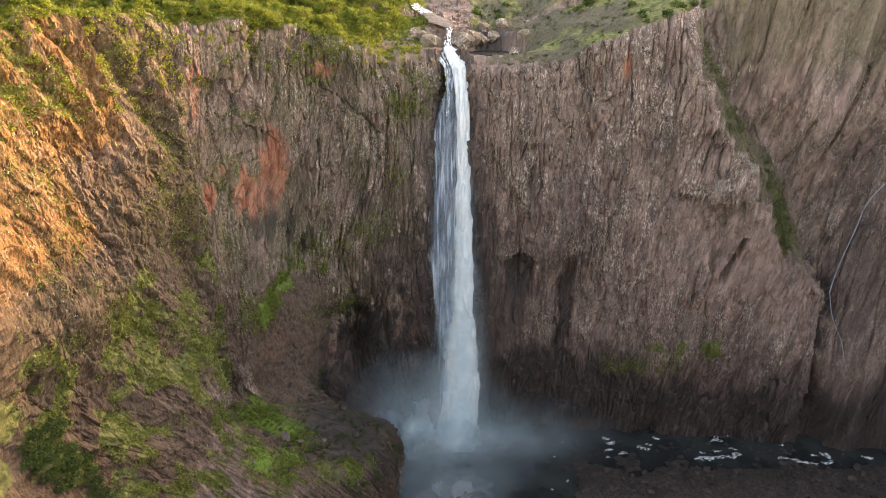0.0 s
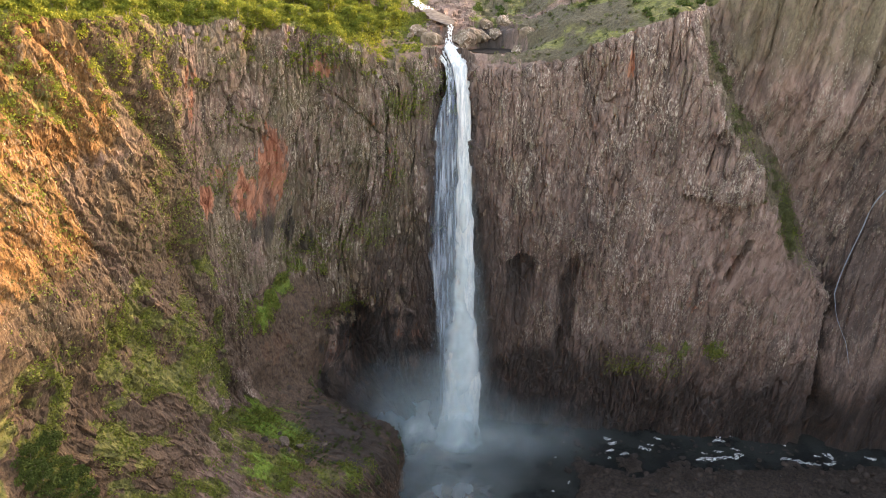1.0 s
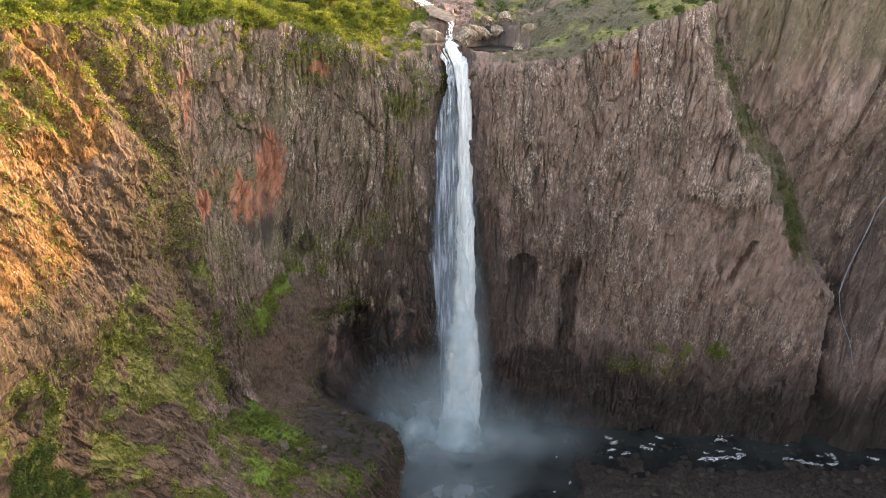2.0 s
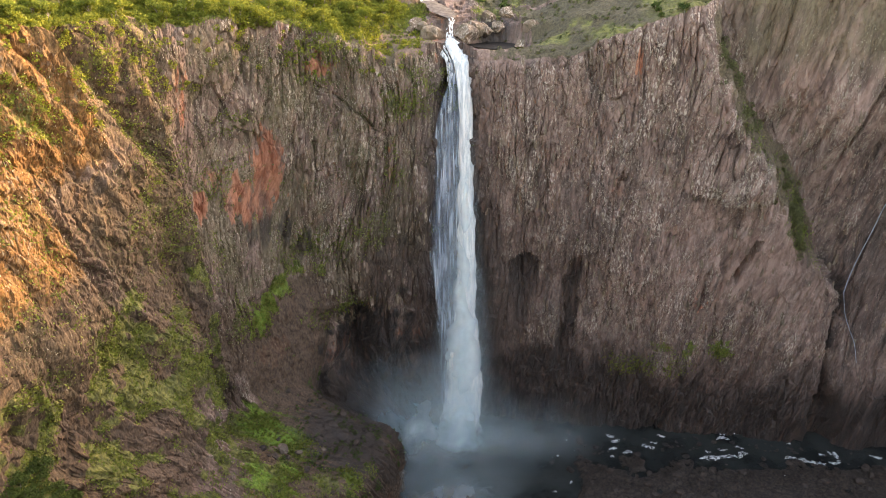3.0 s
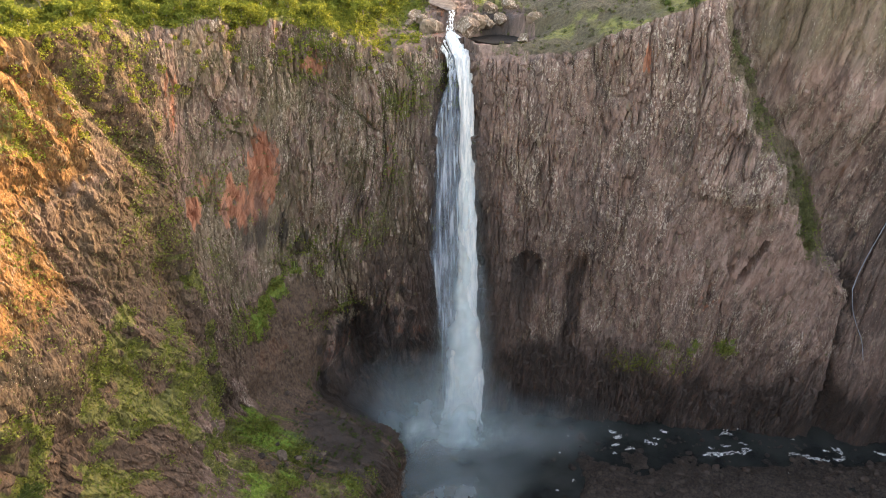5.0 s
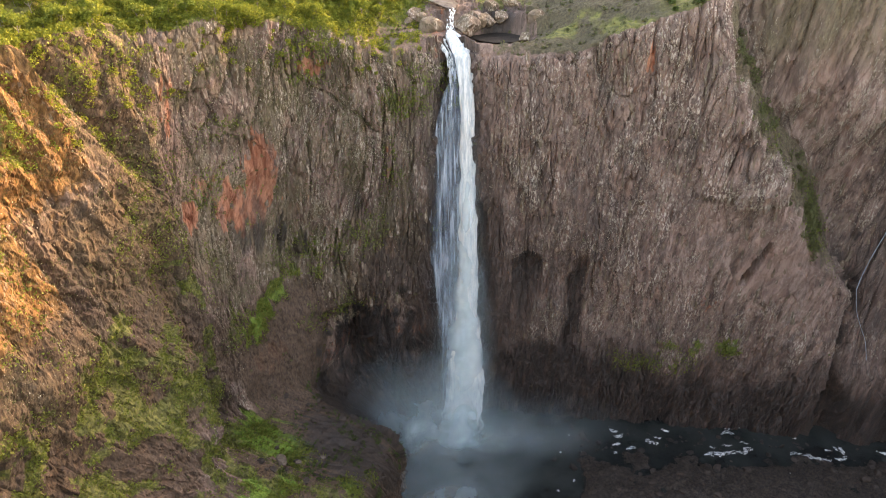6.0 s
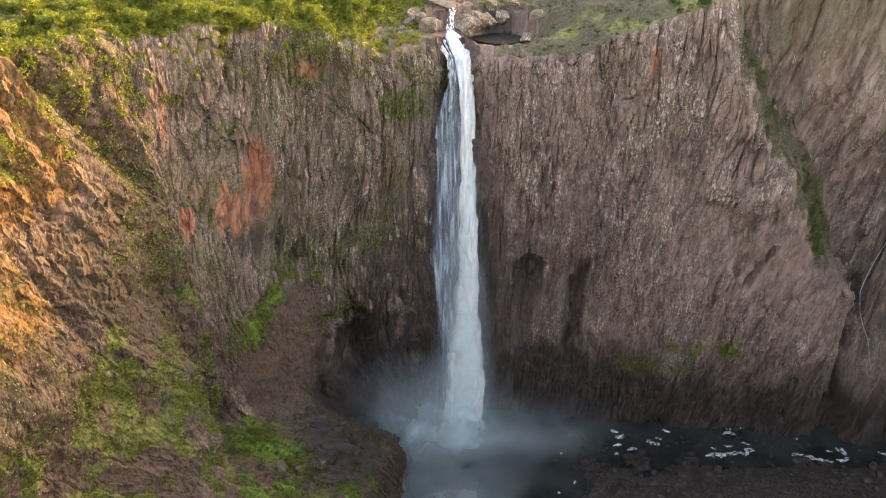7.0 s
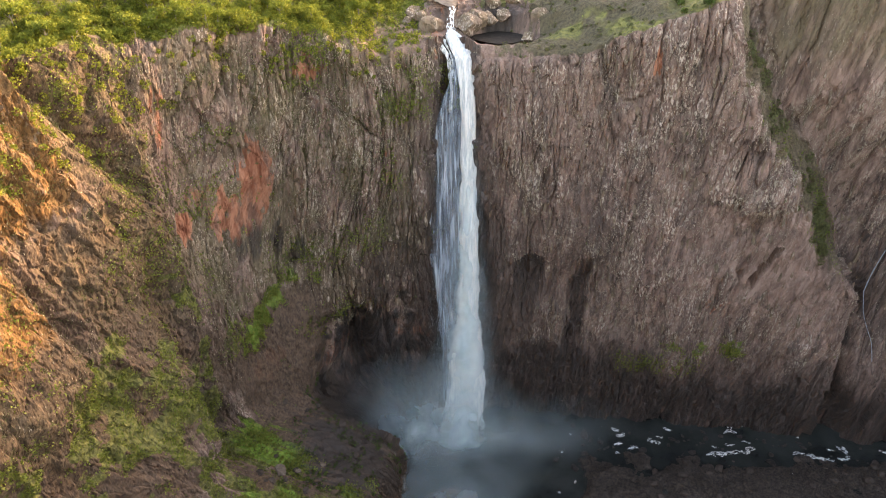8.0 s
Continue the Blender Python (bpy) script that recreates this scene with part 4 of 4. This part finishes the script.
tufts("green_grass", np.clip(moss * 0.5 + lush, 0, 1.2) * (1 - 0.9 * tan) * np.clip((fbm2(S / 5, Z / 5, 260) - 0.42) * 7, 0.06, 1) * (Z < 285) * (1 - dull) * (1 - 0.97 * (X > 20) * (Z > 250)), 90000, 0.25, 0.65, 1.2, GRASS, "green grass on ledges and slopes", 2, 0.2)
leafy("cliff_shrubs", np.clip(moss, 0.02, 1) * (Z < 272) * (Z > 60) * (1 - np.clip(lush * 0.7, 0, 1)) * (0.2 + 2.0 * (X < 20)) * (1 - 0.6 * sunny) * (1 - np.clip(wet_shade * 1.2, 0, 1)), 2400, 26, 0.95, 0.36,
      LEAF_DULL, "small dusty shrubs clinging to the cliff", 3)
gully_green = most(shoulder * np.clip((fbm2(S / 7, Z / 9, 147) - 0.46) * 7, 0, 1) * (0.15 + 0.85 * np.exp(-((Z - 165) / 18) ** 2)), patch(-73, 396.5, 139, 2.2, 2.5, 0.7), patch(155, 409, 78, 2, 3, 0.2), patch(174, 408, 77, 3, 4, 0.25))
leafy("gully_bushes", gully_green, 150, 110, 2.7, 0.5, LEAF_DULL, "green bushes filling a cleft in the cliff", 4)
top_right = np.clip((Z - 255) / 5, 0, 1) * (X > 24) * (1 - steep) * (1 - np.clip(1.4 - np.hypot((X - 28) / 17, (Y - 428) / 15), 0, 1))
leafy("rim_scrub", top_right + 0.5 * np.clip((Z - 256) / 8, 0, 1) * (X < -18) * (X > -75), 2300, 34, 1.3, 0.45, LEAF_DULL, "olive scrub along the cliff top", 6)


leafy("rim_bushes", np.clip((Z - 247) / 10, 0, 1) * (X < -13) * (0.2 + (1 - steep)) * (Z < 292) * np.clip((fbm2(S / 13, Z / 9, 230) - 0.34 + 0.2 * (X < -120)) * 6, 0, 1), 1500, 64, 2.0, 0.48, LEAF, "bright green bushes hanging over the cliff edge", 16)


damp_ground = np.clip((X > -84) * (X < -22) * (Y > 300) * (Y < 385) * (Z < 78) * (Z > 30), 0, 1) * (1 - 0.97 * np.clip(lush * 1.4, 0, 1)) * np.clip((fbm2(X / 7, Y / 7, 154) - 0.46) * 8, 0, 1)
leafy("knoll_scrub", damp_ground, 330, 44, 1.2, 0.34, LEAF_DARK, "dark low scrub on the damp knoll", 18)


def crusted(me):
    """Loose rock carries the lichen and the olive film of the cliff round it."""
    for key, amount in (("edge", 0.45), ("olive", 0.6)):
        me.attributes.new(key, "FLOAT", "POINT").data.foreach_set("value", np.full(len(me.vertices), amount, np.float32))


def blob(name, size, seed, material, squash=0.75, cuts=2, cut_in=0.0):
    """An angular stone: a ball cut by flats, then roughened."""
    r = np.random.default_rng(seed)
    bm = bmesh.new()
    bmesh.ops.create_icosphere(bm, subdivisions=cuts, radius=1.0)
    flats = r.normal(size=(9, 3)) * (1.0, 1.0, 1.0 - cut_in)
    flats /= np.linalg.norm(flats, axis=1)[:, None]
    limits = r.uniform(0.62 - cut_in, 0.9 - cut_in, 9)
    stretch = np.array((r.uniform(0.9, 1.4), r.uniform(0.8, 1.1), squash))
    for v in bm.verts:
        p = np.array(v.co)
        for f, lim in zip(flats, limits):
            over = p @ f - lim
            if over > 0:
                p = p - f * over
        p = p * stretch * size * (1 + 0.06 * r.normal())
        v.co = p
    me = bpy.data.meshes.new(name)
    bm.to_mesh(me)
    bm.free()
    me.materials.append(material)
    crusted(me)
    return me


def tree_thing(seed, tall, wide, leaf_mat):
    """A gum tree: bent tapered trunk with limbs, and an open crown of leaves in clumps."""
    r = np.random.default_rng(seed)
    tree = new("tree")
    tree.empty_display_size = 1
    bm = bmesh.new()

    def limb(a, b, ra, rb):
        d = (Vector(b) - Vector(a))
        q = d.to_track_quat("Z", "Y")
        rings = []
        for p, rad in ((a, ra), (b, rb)):
            rings.append([bm.verts.new(Vector(p) + q @ Vector((rad * math.cos(k * math.tau / 6), rad * math.sin(k * math.tau / 6), 0))) for k in range(6)])
        for k in range(6):
            bm.faces.new((rings[0][k], rings[0][(k + 1) % 6], rings[1][(k + 1) % 6], rings[1][k]))

    lean = r.normal(size=2) * 0.06 * tall
    knee = (lean[0] * 0.5, lean[1] * 0.5, tall * 0.38)
    crown_base = (lean[0], lean[1], tall * 0.62)
    limb((0, 0, -0.8), knee, 0.028 * tall, 0.02 * tall)
    limb(knee, crown_base, 0.02 * tall, 0.012 * tall)
    clumps = []
    for k in range(9):
        a = k * 2.4 + r.uniform(0, 0.8)
        out = wide * r.uniform(0.25, 0.62)
        tip = (lean[0] + math.cos(a) * out, lean[1] + math.sin(a) * out, tall * r.uniform(0.5, 0.92))
        limb(crown_base if k % 2 else knee, tip, 0.009 * tall, 0.004 * tall)
        clumps.append((tip, wide * r.uniform(0.24, 0.40)))
    clumps.append(((lean[0], lean[1], tall * 0.93), wide * 0.3))
    me = bpy.data.meshes.new("trunk")
    bm.to_mesh(me)
    bm.free()
    me.materials.append(BARK)
    part("trunk", me, tree, "pale grey bark")
    pts = []
    for tip, rad in clumps:
        b = r.normal(size=(70, 3))
        b /= np.linalg.norm(b, axis=1)[:, None]
        b *= r.uniform(0.35, 1.0, (70, 1)) ** 0.5
        pts.append(np.array(tip) + b * rad * np.array((1, 1, 0.7)))
    pts = np.concatenate(pts)
    part("crown", soup("crown", pts, r.uniform(0.24, 0.52, len(pts)), leaf_mat, r), tree)
    return tree


def plant_trees(kinds, weight, count, seed, label, group, low=0.7, high=1.25):
    idx, r = scatter(weight * VIEW, count, seed)
    for n, i in enumerate(idx):
        x, y, z = flat_wall[i]
        m = pose(x, y, z - 0.3, 0, 0, r.uniform(0, 360)) @ Matrix.Scale(r.uniform(low, high), 4)
        tagged(copy_thing(kinds[n % len(kinds)], m), label, "tree", group)


GUMS = [tree_thing(100 + k, 5.5 + k * 0.7, 4.2 + 0.4 * k, LEAF) for k in range(5)]
DARK = [tree_thing(200 + k, 5.0 + k, 4.6 + 0.4 * k, LEAF_DARK) for k in range(3)]
rim_left = (X < -22) * (Z > 268) * (1 - steep) * np.clip((Z - 266) / 10, 0, 1) * (Y < 470)
plant_trees(GUMS, rim_left * (Z < 300), 215, 11, "yellow-green gum tree in the forest along the cliff top", "trees on the cliff top")
plant_trees(DARK, (X > 20) * (Z > 276) * (1 - steep) * (Z < 310) * (Y < 480), 50, 12, "small olive-green tree among grass above the buttress", "trees above the buttress", 0.5, 0.9)
plant_trees(DARK, (Y < 219) * (Z < 150) * (Z > 100) * (X < -100), 60, 13, "dark green tree rooted on the steep grassy slope", "trees on the slope", 0.6, 1.0)
leafy("forest_canopy", rim_left * (Z < 330) * (1 + 2.0 * (Z < 292)), 3200, 60, 2.5, 0.55, LEAF, "dense yellow-green forest canopy behind the cliff top", 14)
for kind in GUMS + DARK:
    for ob in (*kind.children, kind):
        bpy.data.objects.remove(ob)

# ---- boulders ----
PALE_STONES = [blob("boulder", 1.0, 340 + k, ROCK, 0.72, 3, 0.1) for k in range(5)]
KNOLL_ROCK = boulder_material((0.085, 0.06, 0.042), (0.15, 0.11, 0.08), (0.19, 0.145, 0.11), "knoll_rock")
KNOLL_STONES = [blob("boulder", 1.0, 360 + k, KNOLL_ROCK, 0.6, 3) for k in range(4)]
STONES = [blob("boulder", 1.0, 300 + k, BOULDER) for k in range(9)]
WET_ROCK = boulder_material((0.014, 0.011, 0.009), (0.04, 0.03, 0.024), (0.055, 0.042, 0.033), "wet_rock")
WET_STONES = [blob("boulder", 1.0, 380 + k, WET_ROCK, 0.7, 2, 0.1) for k in range(4)]
r = np.random.default_rng(77)


def bed_height(x, y):
    return GZ[np.abs(by - y).argmin(), np.abs(bx - x).argmin()]


def boulder_at(x, y, z, size, label, group, kinds=STONES):
    ob = new("boulder", kinds[int(r.integers(len(kinds)))])
    ob.matrix_world = pose(x, y, z, r.uniform(-15, 15), r.uniform(-15, 15), r.uniform(0, 360)) @ Matrix.Scale(size, 4)
    return tagged(ob, label, "boulder", group)


for k in range(170):
    y = 396 - abs(r.normal()) * 22
    x = r.uniform(76, 300)
    size = r.choice([0.8, 1.2, 1.6, 2.3, 3.2], p=[0.3, 0.3, 0.22, 0.13, 0.05])
    boulder_at(x, y, bed_height(x, y) + size * 0.25, size, "dark brown boulder on the stony river bank", "boulders on the river bank")
pebble = np.stack([r.uniform(72, 310, 30000), 397 - np.abs(r.normal(size=30000)) * 26, np.zeros(30000)], 1)
iy = np.clip(np.searchsorted(by, pebble[:, 1]), 0, len(by) - 1)
ix = np.clip(np.searchsorted(bx, pebble[:, 0]), 0, len(bx) - 1)
pebble[:, 2] = GZ[iy, ix] + 0.15
tagged(new("rubble", soup("rubble", pebble, r.uniform(0.2, 0.7, 30000), BOULDER, r)), "dark broken stones over the river bank", "stones", "", "stuff")
knoll, r2 = scatter((X > -105) * (X < -30) * (Z > 45) * (Z < 85) * (Y < 372) * (Y > 285) * (1 - steep), 34, 21)
for i in knoll:
    x, y, z = flat_wall[i]
    boulder_at(x, y, z + 0.3, float(r2.uniform(0.7, 2.2)), "weathered boulder lying in the grass of the knoll", "boulders on the knoll")

for x, y, z, size in ((-83, 313, 76.3, 3.2), (-58, 311, 53.5, 2.4), (-76, 319, 69, 1.6), (-72, 306, 64, 1.5), (-92, 309, 77.5, 2.6), (-66, 330, 62, 1.4), (-50, 331, 53, 1.7)):
    boulder_at(x, y, z, size, "pale weathered boulder lying in the grass", "pale boulders on the knoll", KNOLL_STONES)

# ---- white water in the river, and the thin fall on the far wall ----
def rapid(x, y, length, width, seed):
    """A ragged crest of foam, thick in the middle."""
    q = np.random.default_rng(seed)
    n, m = 90, 22
    a, c = np.meshgrid(np.linspace(-1, 1, n), np.linspace(-1, 1, m))
    taper = np.sqrt(np.clip(1 - a ** 2, 0.0, 1)) * (0.3 + 1.1 * fbm2(a * 3 + seed, c * 0 + 3, seed, 3))
    turn = q.uniform(-0.25, 0.25)
    px = a * length / 2
    py = c * width / 2 * taper * 0.95 + np.sin(a * 2.3 + seed) * width * 0.3 + (fbm2(a * 5, c * 2, seed + 2) - 0.5) * width * 0.6
    px, py = x + px * math.cos(turn) - py * math.sin(turn), y + px * math.sin(turn) + py * math.cos(turn)
    pz = 0.12 + (1 - c ** 2) * taper * 0.6 + (fbm2(a * 9, c * 5, seed + 3) - 0.5) * 0.4
    return tagged(grid_mesh("rapid", np.stack([px, py, pz], -1), CREST), "white foaming crest of a rapid on the dark river", "rapid", "rapids in the river")


CRESTS = [(114, 417, 6, 3), (116, 412, 7, 3), (113, 404, 6, 3), (122, 400, 7, 4), (111, 396, 3, 2), (137, 406, 8, 5), (149, 417, 6, 2), (142, 410, 5, 2),
          (182, 421, 8, 2.5), (196, 420, 12, 5), (190, 414, 9, 4), (198, 405, 6, 2), (186, 403, 7, 2), (176, 401, 4, 2), (182, 396, 22, 4), (197, 398, 10, 5), (171, 394, 6, 2)]
CRESTS += [(228, 395, 8, 3), (240, 391, 18, 5), (258, 399, 5, 6), (256, 391, 9, 4), (233, 409, 3, 1.5), (214, 379, 7, 5), (276, 381, 7, 4), (250, 398, 6, 1.5), (285, 396, 8, 2.5),
           (83, 413, 2, 1.5), (75, 397, 2, 1.5), (80, 372, 2, 2), (68, 364, 3, 1.5)]
for k, crest in enumerate(CRESTS):
    rapid(*crest, 400 + k)
for x, y, size in ((81, 383, 3.0), (92, 411, 3.6), (101, 405, 2.0), (128, 398, 2.4), (160, 396, 2.2), (207, 388, 2.8), (222, 402, 2.0), (70, 390, 1.6)):
    boulder_at(x, y, 0.2, size, "wet dark boulder standing in the river", "boulders in the river", WET_STONES)
for k in range(60):
    boulder_at(r.uniform(84, 292), 404 + r.normal() * 7, 0.1, float(r.choice([0.8, 1.2, 1.8], p=[0.5, 0.35, 0.15])), "wet dark stone among the rapids", "boulders in the river", WET_STONES)

THREAD = foam_material("thin_water", (0.17, 0.19, 0.21), (0.34, 0.37, 0.40), False)
thin = tagged(new("thin_waterfall"), "thin white thread of water down the dark gorge wall", "waterfall")
UPPER = [(264, 411, 186), (256, 411, 173.5), (255.5, 416, 155), (252.2, 418, 134.5), (250, 418, 122), (248.5, 417, 112)]
LOWER = [(248.5, 417, 112), (252.5, 416.5, 97), (256.2, 413.5, 87), (258.2, 408.5, 80), (262.5, 408, 66)]
for name, places, wide in (("upper_thread", UPPER, 0.34), ("lower_thread", LOWER, 0.2)):
    line = spline(np.array(places), np.linspace(0, len(places) - 1, 90))
    a = np.linspace(0, 2 * np.pi, 9)
    w = wide * (0.6 + 0.9 * fbm2(np.linspace(0, 22, 90), np.zeros(90), 71))
    tube = line[:, None] + np.stack([np.cos(a)[None] * w[:, None], np.sin(a)[None] * 0.3 * w[:, None], 0 * a[None] * w[:, None]], -1)
    under(grid_mesh(name, tube, THREAD), thin)

boulder_at(41, 424.5, 261.0, 3.8, "large pale boulder beside the basin behind the lip", "boulders at the lip", PALE_STONES)
for x, y, z, size in ((-8.5, 430, 267, 6.4), (-14, 427, 263.5, 3.4), (11, 431.5, 268, 6.8), (17.5, 435, 270, 6.0), (-5, 421.5, 259.8, 1.8), (6.5, 429.0, 262.8, 1.6), 
                      (-15, 439, 271.5, 4.2), (47, 437, 270, 4.5), (25, 446, 275, 4.0), (36, 449, 276, 4.4), (22, 439.5, 268.5, 4.6), (30, 441.5, 269.5, 4.2), (-20, 433, 268, 3.6), (-12, 434.5, 270.5, 3.4), (-23, 424, 262.5, 2.2)):
    boulder_at(x, y, z - 0.3 * size, size * 1.15, "weathered brown rock at the head of the falls", "boulders at the lip", PALE_STONES)
outcrop = tagged(new("rock_outcrop", blob("rock_outcrop", 1.0, 391, WET_ROCK, 0.8, 4)), "wet dark rock outcrop rising from the misty pool", "rock")
outcrop.matrix_world = pose(-1, 355, -2, 0, 0, 14) @ Matrix.Diagonal((22, 14, 8, 1))


# ---- columns of the cliffs that stand proud ----
def prism(seed):
    """A broken five- or six-sided column of rock, rooted in the face behind it."""
    q = np.random.default_rng(seed)
    n = int(q.integers(5, 7))
    bm = bmesh.new()
    rings = []
    for level, grow in ((-0.5, 0.72), (-0.36, 1.0), (0.34, 0.94), (0.5, 0.55)):
        shift = q.normal(size=2) * 0.08
        rings.append([bm.verts.new(((math.cos(k * math.tau / n) + shift[0]) * grow * q.uniform(0.85, 1.1), (math.sin(k * math.tau / n) + shift[1]) * grow * q.uniform(0.85, 1.1),
                                    level + q.uniform(-0.05, 0.05))) for k in range(n)])
    for low, high in zip(rings, rings[1:]):
        for k in range(n):
            bm.faces.new((low[k], low[(k + 1) % n], high[(k + 1) % n], high[k]))
    bm.faces.new(rings[-1])
    bm.faces.new(list(reversed(rings[0])))
    me = bpy.data.meshes.new("rock_column")
    bm.to_mesh(me)
    bm.free()
    me.materials.append(ROCK)
    crusted(me)
    return me


PRISMS = [prism(500 + k) for k in range(10)]
for name, count in (("cliff_headwall_orange", 280), ("cliff_headwall_grey", 300), ("cliff_far_side", 120)):
    first, last = CLIFFS[name]
    span = (np.arange(len(u_of)) >= first) & (np.arange(len(u_of)) <= last)
    idx, q = scatter(VIEW * span[None, :] * (steep > 0.8) * (dome < 0.1) * (shoulder < 0.1) * (Z > 70) * (Z < 262) * (1 - np.clip(wet_shade * 1.5, 0, 1)) * (1 - np.clip(rust + moss, 0, 1)) * (u_of[None, :] < 22.8), count, 61)
    for n, i in enumerate(idx):
        x, y, z = flat_wall[i]
        out = flat_normal[i]
        wide, tall = q.uniform(0.6, 1.25), q.uniform(4, 10)
        lean = 5 * min(max((x - 100) / 70, 0), 1)
        ob = new("rock_column", PRISMS[n % len(PRISMS)])
        ob.matrix_world = pose(x - out[0] * wide * 0.7, y - out[1] * wide * 0.7, z, q.uniform(-4, 4), lean + q.uniform(-4, 4), q.uniform(0, 360)) @ Matrix.Diagonal((wide, wide, tall, 1))
        ob.parent = CLIFF_OF[name]
